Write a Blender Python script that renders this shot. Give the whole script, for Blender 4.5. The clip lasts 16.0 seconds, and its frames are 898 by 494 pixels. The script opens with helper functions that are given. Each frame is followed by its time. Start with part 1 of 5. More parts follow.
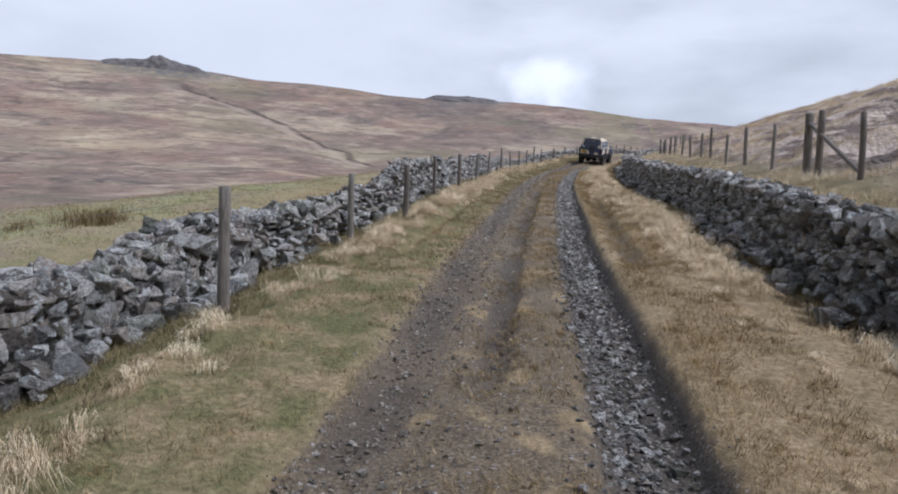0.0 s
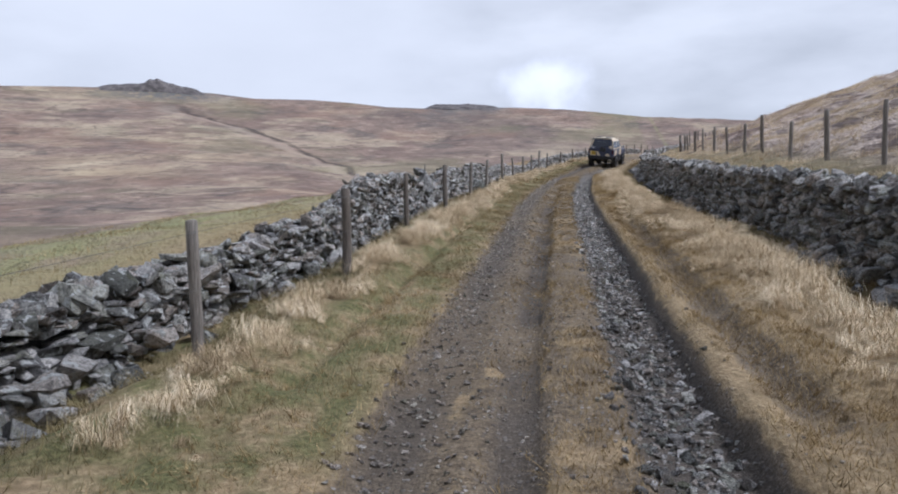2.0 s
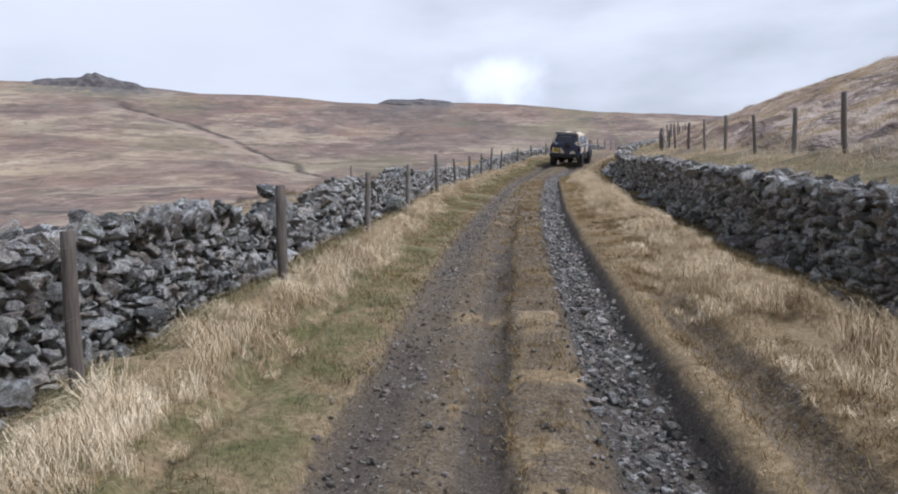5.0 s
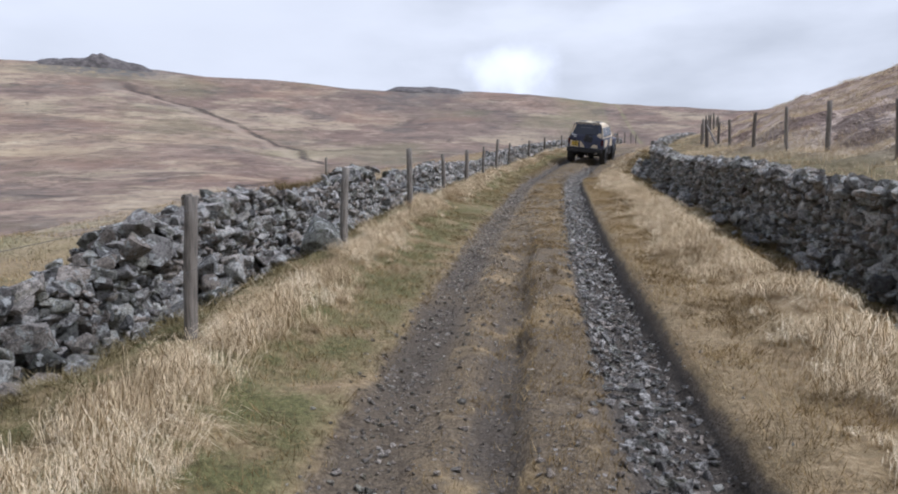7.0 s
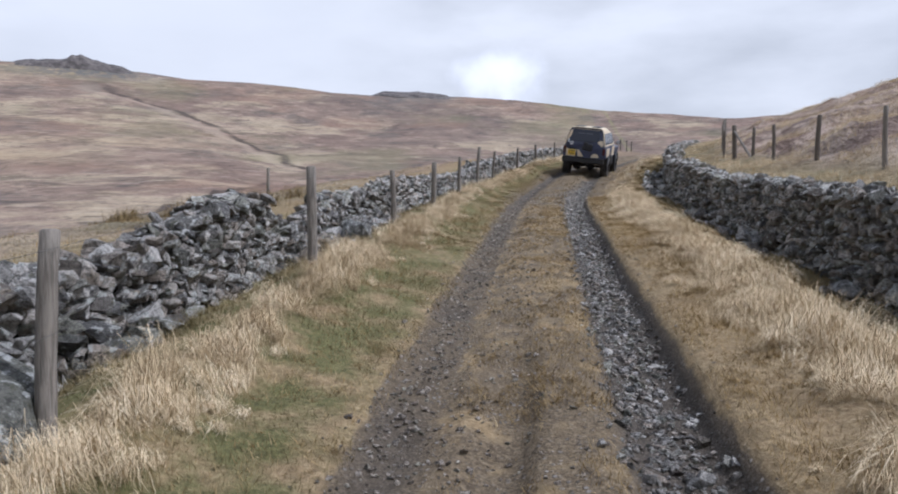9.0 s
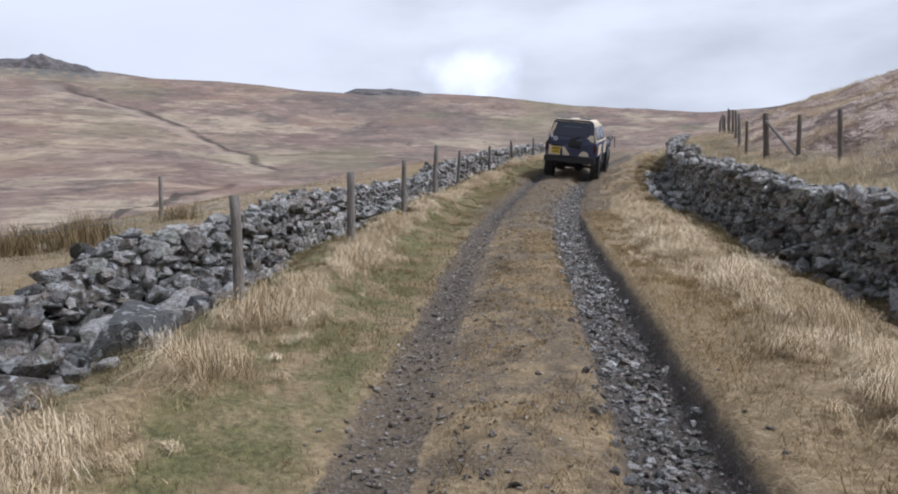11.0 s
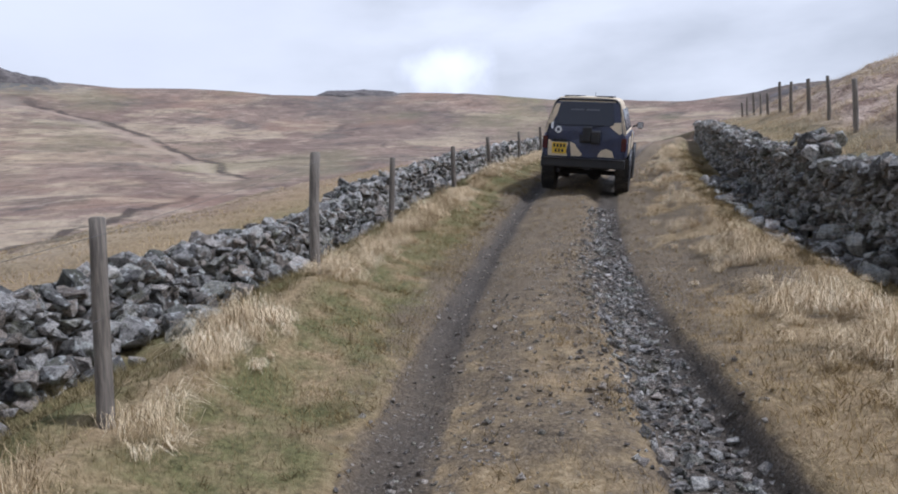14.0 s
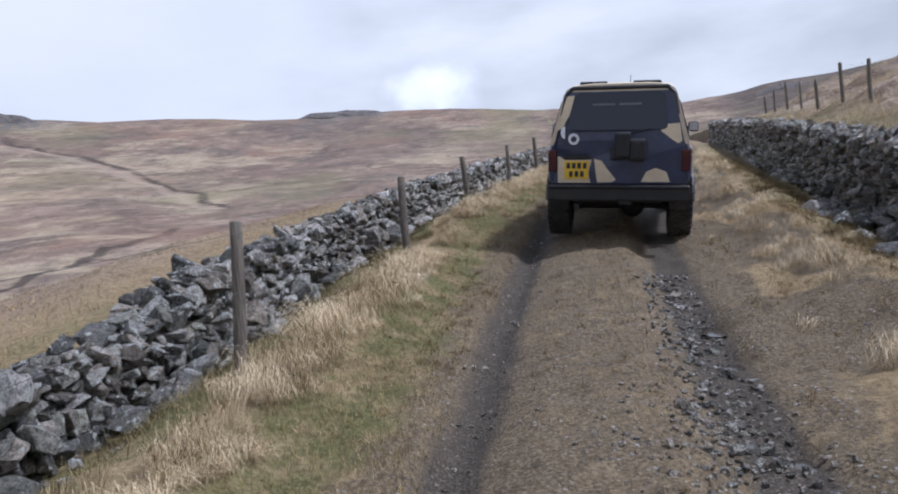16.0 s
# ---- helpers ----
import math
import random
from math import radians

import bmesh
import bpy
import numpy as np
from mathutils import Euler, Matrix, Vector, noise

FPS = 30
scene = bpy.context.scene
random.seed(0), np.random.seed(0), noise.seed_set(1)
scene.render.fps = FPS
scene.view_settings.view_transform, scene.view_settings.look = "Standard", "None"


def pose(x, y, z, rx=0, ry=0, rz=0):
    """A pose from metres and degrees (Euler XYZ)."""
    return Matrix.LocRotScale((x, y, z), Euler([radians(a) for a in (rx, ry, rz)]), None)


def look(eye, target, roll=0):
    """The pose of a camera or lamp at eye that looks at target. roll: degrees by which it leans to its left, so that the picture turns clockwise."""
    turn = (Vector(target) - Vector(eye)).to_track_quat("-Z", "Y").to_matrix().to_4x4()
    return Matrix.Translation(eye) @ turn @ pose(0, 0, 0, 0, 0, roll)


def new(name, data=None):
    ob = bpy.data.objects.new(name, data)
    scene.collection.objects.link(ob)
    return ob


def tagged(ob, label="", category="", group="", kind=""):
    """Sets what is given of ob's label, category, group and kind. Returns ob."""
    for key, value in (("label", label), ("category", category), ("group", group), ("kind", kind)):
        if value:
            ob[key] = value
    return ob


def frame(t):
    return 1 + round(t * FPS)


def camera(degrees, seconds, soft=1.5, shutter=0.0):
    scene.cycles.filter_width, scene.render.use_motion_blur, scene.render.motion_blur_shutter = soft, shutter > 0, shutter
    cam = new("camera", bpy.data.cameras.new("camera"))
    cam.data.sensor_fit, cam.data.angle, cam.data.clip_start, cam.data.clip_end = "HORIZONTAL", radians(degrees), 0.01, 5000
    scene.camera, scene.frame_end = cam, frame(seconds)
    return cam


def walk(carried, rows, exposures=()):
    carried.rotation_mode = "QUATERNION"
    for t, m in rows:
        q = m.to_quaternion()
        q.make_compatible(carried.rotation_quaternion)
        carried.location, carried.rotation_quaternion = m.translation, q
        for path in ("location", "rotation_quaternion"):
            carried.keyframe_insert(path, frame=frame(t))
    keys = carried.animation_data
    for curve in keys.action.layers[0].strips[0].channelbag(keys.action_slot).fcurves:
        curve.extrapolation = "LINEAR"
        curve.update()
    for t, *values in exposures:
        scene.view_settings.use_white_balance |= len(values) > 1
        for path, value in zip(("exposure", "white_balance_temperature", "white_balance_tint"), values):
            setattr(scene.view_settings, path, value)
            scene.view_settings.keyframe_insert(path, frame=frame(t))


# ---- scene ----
cam = camera(64.0, 16.0, soft=1.95)
PATH = [
    (0, (0.891, 0.366, 1.433), (0.543, 2.332, 1.314), 1.9),
    (0.5, (0.772, 1.665, 1.553), (0.405, 3.626, 1.421), 0.5),
    (1, (0.616, 2.981, 1.644), (0.249, 4.941, 1.492), 0.3),
    (1.5, (0.496, 4.351, 1.77), (0.141, 6.314, 1.632), -0.1),
    (2, (0.441, 5.698, 1.856), (0.071, 7.661, 1.761), -1.0),
    (2.5, (0.236, 7.182, 2.025), (-0.102, 9.151, 1.919), -0.6),
    (3, (0.155, 8.561, 2.183), (-0.175, 10.531, 2.087), -0.5),
    (3.5, (0.005, 10.023, 2.301), (-0.293, 11.997, 2.195), -1.8),
    (4, (0.073, 11.342, 2.407), (-0.192, 13.322, 2.297), -0.8),
    (6.5, (-0.017, 19.587, 3.113), (-0.244, 21.571, 3.0), -2.9),
    (7, (-0.206, 21.144, 3.259), (-0.478, 23.121, 3.121), -0.3),
    (7.5, (-0.309, 22.633, 3.393), (-0.596, 24.608, 3.269), -0.3),
    (8, (-0.337, 24.107, 3.533), (-0.604, 26.084, 3.397), -1.4),
    (8.5, (-0.406, 25.517, 3.663), (-0.658, 27.498, 3.541), -0.4),
    (11, (-0.428, 32.766, 4.254), (-0.601, 34.755, 4.123), -0.8),
    (11.5, (-0.36, 34.342, 4.393), (-0.537, 36.329, 4.257), -2.9),
    (12, (-0.396, 35.932, 4.494), (-0.552, 37.921, 4.355), -1.1),
    (12.5, (-0.351, 37.519, 4.63), (-0.509, 39.509, 4.5), -2.4),
    (13, (-0.376, 39.2, 4.734), (-0.519, 41.19, 4.599), -2.1),
    (13.5, (-0.361, 40.898, 4.855), (-0.498, 42.889, 4.727), -2.8),
    (14, (-0.381, 42.558, 5.002), (-0.505, 44.55, 4.867), -3.2),
    (14.5, (-0.381, 44.224, 5.123), (-0.493, 46.216, 4.987), -3.4),
    (15, (-0.29, 45.737, 5.296), (-0.382, 47.731, 5.18), -5.5),
    (15.5, (-0.236, 47.322, 5.427), (-0.326, 49.318, 5.348), -4.5),
    (16, (-0.138, 48.865, 5.585), (-0.24, 50.86, 5.491), -6.4),
]
walk(cam, [(t, look(eye, target, roll)) for t, eye, target, roll in PATH], exposures=((0, -0.18, 5280, 14), (4, -0.12, 5290, 14), (7, -0.10, 5350, 14), (12.5, -0.09, 5340, 14), (16, -0.10, 5220, 15)))

# ------------------------------------------------------------ world and light
world = bpy.data.worlds.new("sky")
scene.world = world
world.use_nodes = True
wn, wl = world.node_tree.nodes, world.node_tree.links
bg = wn["Background"]
bg.inputs[1].default_value = 0.10
sky = wn.new("ShaderNodeTexSky")
sky.sky_type, sky.sun_disc = "NISHITA", False
SUN_EL, SUN_AZ = radians(54), radians(93)      # azimuth to the right of +y
sky.sun_elevation, sky.sun_rotation = SUN_EL, SUN_AZ
sky.air_density, sky.dust_density, sky.ozone_density = 1.0, 2.5, 1.5
wco = wn.new("ShaderNodeTexCoord")


def world_noise(scale, detail, stretch):
    mapping = wn.new("ShaderNodeMapping")
    mapping.inputs["Scale"].default_value = stretch
    wl.new(wco.outputs["Generated"], mapping.inputs[0])
    n = wn.new("ShaderNodeTexNoise")
    n.inputs["Scale"].default_value, n.inputs["Detail"].default_value = scale, detail
    n.inputs["Roughness"].default_value = 0.5
    wl.new(mapping.outputs[0], n.inputs["Vector"])
    return n.outputs[0]


cloud_ramp = wn.new("ShaderNodeValToRGB")
cloud_ramp.color_ramp.elements[0].position, cloud_ramp.color_ramp.elements[0].color = 0.36, (6.75, 6.55, 6.2, 1)
cloud_ramp.color_ramp.elements[1].position, cloud_ramp.color_ramp.elements[1].color = 0.62, (10.1, 9.65, 9.0, 1)
wl.new(world_noise(2.6, 6.0, (1.0, 1.0, 2.8)), cloud_ramp.inputs[0])
# a break in the cloud low over the hills ahead
gap = wn.new("ShaderNodeVectorMath")
gap.operation = "DISTANCE"
gap.inputs[1].default_value = Vector((math.sin(radians(-1.8)), math.cos(radians(-1.8)), math.sin(radians(9.4)))).normalized()
warp = wn.new("ShaderNodeTexNoise")
warp.inputs["Scale"].default_value, warp.inputs["Detail"].default_value = 9.0, 6.0
wl.new(wco.outputs["Generated"], warp.inputs["Vector"])
wadd = wn.new("ShaderNodeMixRGB")
wadd.blend_type, wadd.inputs[0].default_value = "LINEAR_LIGHT", 0.09
wl.new(wco.outputs["Generated"], wadd.inputs[1])
wl.new(warp.outputs[1], wadd.inputs[2])
wl.new(wadd.outputs[0], gap.inputs[0])
gap_ramp = wn.new("ShaderNodeMapRange")
gap_ramp.interpolation_type = "SMOOTHSTEP"
gap_ramp.inputs[1].default_value, gap_ramp.inputs[2].default_value = 0.07, 0.0
gap_ramp.inputs[3].default_value, gap_ramp.inputs[4].default_value = 0.0, 1.0
wl.new(gap.outputs["Value"], gap_ramp.inputs[0])
bright = wn.new("ShaderNodeMixRGB")
bright.inputs[2].default_value = (13.0, 12.5, 12.1, 1)
wl.new(gap_ramp.outputs[0], bright.inputs[0])
# thinner cloud beside it
veil = wn.new("ShaderNodeVectorMath")
veil.operation = "DISTANCE"
veil.inputs[1].default_value = Vector((math.sin(radians(-27)), math.cos(radians(-27)), math.sin(radians(17)))).normalized()
wl.new(wadd.outputs[0], veil.inputs[0])
veil_ramp = wn.new("ShaderNodeMapRange")
veil_ramp.interpolation_type = "SMOOTHSTEP"
veil_ramp.inputs[1].default_value, veil_ramp.inputs[2].default_value = 0.46, 0.06
veil_ramp.inputs[3].default_value, veil_ramp.inputs[4].default_value = 0.0, 0.8
wl.new(veil.outputs["Value"], veil_ramp.inputs[0])
thin = wn.new("ShaderNodeMixRGB")
thin.inputs[2].default_value = (10.2, 9.75, 9.15, 1)
wl.new(veil_ramp.outputs[0], thin.inputs[0])
wl.new(cloud_ramp.outputs[0], thin.inputs[1])
wl.new(thin.outputs[0], bright.inputs[1])
cover = wn.new("ShaderNodeMixRGB")
split = wn.new("ShaderNodeSeparateXYZ")
wl.new(wco.outputs["Generated"], split.inputs[0])
closed = wn.new("ShaderNodeMapRange")
closed.interpolation_type = "SMOOTHSTEP"
for k, v in zip((1, 2, 3, 4), (0.28, 0.62, 0.5, 0.0)):
    closed.inputs[k].default_value = v
wl.new(split.outputs[2], closed.inputs[0])
total = wn.new("ShaderNodeMath")
total.operation = "ADD"
wl.new(closed.outputs[0], total.inputs[0])
wl.new(world_noise(3.2, 5.0, (1.0, 1.0, 1.4)), total.inputs[1])
amount = wn.new("ShaderNodeMapRange")
amount.interpolation_type = "SMOOTHSTEP"
for k, v in zip((1, 2, 3, 4), (0.44, 0.62, 0.0, 0.93)):
    amount.inputs[k].default_value = v
wl.new(total.outputs[0], amount.inputs[0])
wl.new(amount.outputs[0], cover.inputs[0])
wl.new(sky.outputs[0], cover.inputs[1])
wl.new(bright.outputs[0], cover.inputs[2])
wl.new(cover.outputs[0], bg.inputs[0])

lamp = bpy.data.lights.new("sun", "SUN")
lamp.energy, lamp.angle, lamp.color = 3.8, radians(4.5), (1.0, 0.955, 0.9)
sun = new("sun", lamp)
sun_dir = Vector((math.sin(SUN_AZ) * math.cos(SUN_EL), math.cos(SUN_AZ) * math.cos(SUN_EL), math.sin(SUN_EL)))
sun.matrix_world = look(sun_dir * 60, (0, 0, 0))
scene.view_settings.exposure = 0.0

# ------------------------------------------------------------ the lie of the land
CURVE_Y = np.array([-60, -10, 0, 4, 9, 12, 16, 21, 27, 31, 37, 41, 46, 50, 54, 58, 62, 66, 72, 78, 90, 110, 140, 200, 900])
CURVE_X = np.array([2.5, 1.1, .78, .6, .28, .1, 0, -.2, -.36, -.4, -.32, -.25, -.15, .1, .55, 1.2, 2.0, 2.95, 4.5, 6.1, 9.2, 14, 20, 30, 90])
SLOPE_Y = np.array([-400, -60, -20, 0, 25, 50, 52, 56, 60, 66, 72, 80, 95, 130, 900])
SLOPE = np.array([.0, .0, .05, .0917, .0847, .0777, .095, .132, .125, .10, .095, .09, .06, .05, .05])
FINE_Y = np.linspace(-100, 320, 4201)
_x = np.interp(FINE_Y, CURVE_Y, CURVE_X)
_kernel = np.hanning(61) / np.hanning(61).sum()
_x = np.convolve(np.pad(_x, 30, mode="edge"), _kernel, "valid")
_s = np.interp(FINE_Y, SLOPE_Y, SLOPE)
_z = np.cumsum(_s) * 0.1
_z += -0.296 - np.interp(0, FINE_Y, _z)


def mid(y):
    return np.interp(y, FINE_Y, _x)


def road_z(y):
    return np.interp(y, FINE_Y, _z)


def smooth(v, a, b):
    t = np.clip((np.asarray(v, float) - a) / (b - a), 0, 1)
    return t * t * (3 - 2 * t)


def hash2(i, j, seed):
    h = (i * 374761393 + j * 668265263 + seed * 1442695041) & 0x7FFFFFFF
    h = ((h ^ (h >> 13)) * 1274126177) & 0x7FFFFFFF
    return ((h ^ (h >> 16)) & 0xFFFF) / 65535.0


def soft_noise(x, y, size, seed=0):
    """Smooth random values from 0 to 1 over the plan, with lumps of that size in metres."""
    x, y = np.asarray(x, float) / size, np.asarray(y, float) / size
    i, j = np.floor(x).astype(np.int64), np.floor(y).astype(np.int64)
    fx, fy = x - i, y - j
    fx, fy = fx * fx * (3 - 2 * fx), fy * fy * (3 - 2 * fy)
    a, b = hash2(i, j, seed), hash2(i + 1, j, seed)
    c, d = hash2(i, j + 1, seed), hash2(i + 1, j + 1, seed)
    return (a * (1 - fx) + b * fx) * (1 - fy) + (c * (1 - fx) + d * fx) * fy


def lumps(x, y, size, seed=0, octaves=3):
    return sum(soft_noise(x, y, size / 2**k, seed + k) / 2**k for k in range(octaves)) / sum(1 / 2**k for k in range(octaves))


CROSS_U = np.array([-300, -4.4, -3.9, -3.4, -2.9, -2.3, -1.7, -1.25, -1.08, -.98, -.9, -.62, -.5, -.35, -.1, .36, .44, .52, .62, .94, 1.02, 1.09, 1.2, 1.9, 2.4, 3.0, 3.48, 3.6, 3.8, 4.8, 6, 8, 12, 18, 25, 40, 80, 300, 900])
CROSS_Z = np.array([.1, .1, .08, .03, .1, .15, .12, .09, .07, .02, 0, 0, .03, .07, .09, .09, .06, 0, -.05, -.07, -.03, .12, .16, .2, .22, .12, .12, .5, .8, .98, 1.22, 1.9, 3.2, 5.3, 6.8, 8.5, 9.6, 12, 20])
RIDGE_AZ = np.array([-180, -90, -60, -42, -38, -35.4, -33.3, -31.5, -29.5, -23, -14, -8.2, -2, 0, 4.8, 11, 15, 19, 21.5, 24, 29, 40, 90, 180])
RIDGE_EL = np.array([5, 7, 9.0, 9.3, 9.4, 9.45, 9.6, 9.55, 9.45, 9.15, 8.75, 8.5, 8.05, 7.8, 7.15, 6.75, 6.5, 6.4, 6.75, 6.9, 7.05, 7.2, 5, 5])


RIGHT_FACE_Y = np.array([-5, 9, 12, 18, 31, 41, 47, 54, 60, 90])
RIGHT_FACE_U = np.array([3.0, 3.05, 3.25, 3.45, 3.4, 3.55, 3.6, 3.7, 3.7, 3.6])


def cross(u, y):
    # the bank rises behind the retaining wall, wherever its face runs
    shift = 3.18 - np.interp(y, RIGHT_FACE_Y, RIGHT_FACE_U)
    z = np.interp(u + shift * smooth(u, 2.2, 3.0) * (1 - smooth(u, 5, 9)), CROSS_U, CROSS_Z)
    z = z - .15 * smooth(u + shift, 2.3, 2.8) * (1 - smooth(u + shift, 3.5, 3.8)) * smooth(y, 18, 25)
    right_hill = np.where(u > 6, 1 - 0.7 * smooth(y, 72, 122), 1)
    z = z * right_hill
    z = z + 0.17 * smooth(y, 14, 19) * smooth(-u, 1.4, 2.4) * (1 - .8 * smooth(-u, 2.65, 3.2) * (1 - smooth(-u, 4.2, 5)))
    z = z - (.05 + .1 * smooth(y, 8, 11) * (1 - smooth(y, 20, 26))) * smooth(-u, 2.65, 3.2) * (1 - smooth(-u, 4.2, 5))
    z = z - 0.08 * smooth(-y, -13, -6) * smooth(-u, 2.6, 3.4)
    # the washed-out groove in the middle, and the older ruts beside the track
    edge = .16 * (soft_noise(y, 0 * y, .8, 77) - .5)
    z = z - (.09 + .07 * soft_noise(y, 0 * y, 2.1, 78)) * smooth(u + .4 * edge, -.5, -.2) * (1 - smooth(u + .4 * edge, -.09, .02)) * smooth(y, 4, 7) * (1 - smooth(y, 29, 35))
    z = z - 0.13 * np.exp(-(((u - 1.48) / .15) ** 2)) * smooth(y, 8, 11) * (1 - smooth(y, 20, 24))
    z = z - 0.09 * np.exp(-(((u + 1.75) / .1) ** 2)) * smooth(y, 9, 11) * (1 - smooth(y, 20, 23))
    z = z - .085 * np.exp(-(((u + .84) / .15) ** 2)) * smooth(y, 45, 49)
    z = z - .15 * smooth(u, .98, 1.12) * (1 - smooth(u, 1.6, 2.6)) * smooth(y, 46, 51)
    z = z - .08 * smooth(-u, 1.9, 2.6) * (1 - smooth(-u, 4, 5)) * smooth(y, 49, 53)
    # the track leans and flattens where it steepens
    z = z - 0.035 * np.clip(u, -2.2, 2.2) * smooth(y, 46, 55) * (1 - smooth(y, 70, 80))
    return z


# distance and bearing of the gully on the far hillside
BED_R = (100, 249, 304, 348, 373, 397, 418, 434, 634)
BED_AZ = (-16.9, -17.9, -20.8, -24.0, -25.7, -27.7, -29.7, -31.6, -35.6)
POOLS = ((1.73, 55.15, .11, .28), (1.63, 54.3, .13, .26), (1.43, 52.75, .09, .16))      # x, y, half width, half length


def height(x, y, rough=True):
    x, y = np.asarray(x, float), np.asarray(y, float)
    u = x - mid(y)
    zr = road_z(y)
    near = zr + cross(u, y)
    fall = smooth(-u, 4.6, 38)
    floor = -2.6 + 0.02 * np.clip(y, -40, 200)
    near = near * (1 - fall) + np.minimum(floor, near) * fall
    r, az = np.hypot(x, y - 25), np.degrees(np.arctan2(x, y - 25))
    top = 3.4 + np.tan(np.radians(np.interp(az, RIDGE_AZ, RIDGE_EL))) * 500
    s = (r - 62) / 438
    hill = -3.2 + (top + 3.2) * np.where(s < 1, np.clip(s, 0, 1) ** 1.9, 1 - (s - 1) * 0.5)
    hill = hill + 5.0 * (lumps(x, y, 90, 5) - .5) * smooth(s, 0, .3) * (1 - smooth(s, .8, 1))
    # a gully that runs slantwise down the far hillside, below a broad spur
    bed = np.interp(r, BED_R, BED_AZ)
    aside = (az - bed) * np.pi / 180 * r + 5 * (lumps(x, y, 40, 6) - .5)
    ahead = (1 - smooth(np.abs(az + 15), 30, 50)) * smooth(s, .08, .2) * (1 - smooth(s, .72, .95))
    hill = hill + ahead * 3.5 * smooth(-aside, 0, 30) * (1 - smooth(-aside, 45, 130))
    hill = hill + 3.0 * (lumps(x, y, 26, 7) - .5) * smooth(s, .03, .2) * (1 - smooth(s, .75, .95))
    k = 1.5
    m = np.maximum(near, hill)
    z = m + k * np.log(np.exp((near - m) / k) + np.exp((hill - m) / k)) * smooth(np.hypot(u, np.maximum(y - 80, 0)), 20, 60)
    for px, py, rx, ry in POOLS:
        z = z - .11 * np.exp(-(((x - px) / rx) ** 2 + ((y - py) / ry) ** 2))
    if rough:
        off = np.abs(u)
        wild = smooth(off, 1.1, 2.2)
        z = z + (lumps(x, y, .55, 11) - .5) * (.075 + .13 * wild) * (1 - smooth(r, 90, 200))
        z = z + (lumps(x, y, .17, 21, 2) - .5) * .042
        z = z + (lumps(x, y, 2.6, 31) - .5) * (.8 * smooth(u, 4.5, 8) + .4 * smooth(-u, 5, 9))
        z = z + (lumps(x, y, 1.1, 35, 2) - .5) * .5 * smooth(u, 4.8, 7) * (1 - smooth(r, 80, 140))
        z = z + (lumps(x, y, 11, 41) - .5) * 2.6 * smooth(off, 14, 40) * (1 - .5 * smooth(r, 200, 400))
    return z


# ------------------------------------------------------------ material kit
def material(name):
    m = bpy.data.materials.new(name)
    m.use_nodes = True
    return m, m.node_tree.nodes, m.node_tree.links, m.node_tree.nodes["Principled BSDF"]


def noise_node(nodes, links, scale, detail=4.0, rough=0.55, vector=None, stretch=None):
    n = nodes.new("ShaderNodeTexNoise")
    n.inputs["Scale"].default_value, n.inputs["Detail"].default_value, n.inputs["Roughness"].default_value = scale, detail, rough
    if vector is not None:
        if stretch:
            mp = nodes.new("ShaderNodeMapping")
            mp.inputs["Scale"].default_value = stretch
            links.new(vector, mp.inputs[0])
            vector = mp.outputs[0]
        links.new(vector, n.inputs["Vector"])
    return n.outputs[0]


def ramp(nodes, links, value, stops):
    r = nodes.new("ShaderNodeValToRGB")
    while len(r.color_ramp.elements) < len(stops):
        r.color_ramp.elements.new(0.5)
    for e, (p, c) in zip(r.color_ramp.elements, stops):
        e.position, e.color = p, (*c, 1) if len(c) == 3 else c
    links.new(value, r.inputs[0])
    return r.outputs[0]


def span(nodes, links, value, a, b, c=0.0, d=1.0):
    r = nodes.new("ShaderNodeMapRange")
    r.interpolation_type = "SMOOTHSTEP"
    for k, v in zip((1, 2, 3, 4), (a, b, c, d)):
        r.inputs[k].default_value = v
    links.new(value, r.inputs[0])
    return r.outputs[0]


def mix(nodes, links, fac, a, b, kind="MIX"):
    m = nodes.new("ShaderNodeMixRGB")
    m.blend_type = kind
    for slot, v in zip(m.inputs, (fac, a, b)):
        if isinstance(v, (int, float)):
            slot.default_value = v
        elif isinstance(v, tuple):
            slot.default_value = (*v, 1)
        else:
            links.new(v, slot)
    return m.outputs[0]


def calc(nodes, links, kind, a, b=0.0):
    m = nodes.new("ShaderNodeMath")
    m.operation = kind
    for slot, v in zip(m.inputs, (a, b)):
        if isinstance(v, (int, float)):
            slot.default_value = v
        else:
            links.new(v, slot)
    return m.outputs[0]


def bump(nodes, links, bsdf, value, strength, distance):
    b = nodes.new("ShaderNodeBump")
    b.inputs["Strength"].default_value, b.inputs["Distance"].default_value = strength, distance
    links.new(value, b.inputs["Height"])
    links.new(b.outputs[0], bsdf.inputs["Normal"])


def attribute(nodes, name):
    a = nodes.new("ShaderNodeAttribute")
    a.attribute_name = name
    return a.outputs["Fac"]


BROOKS = ((-64.0, 138.0, -73.0, 216.0, 1.5),)      # from x, y to x, y, half width


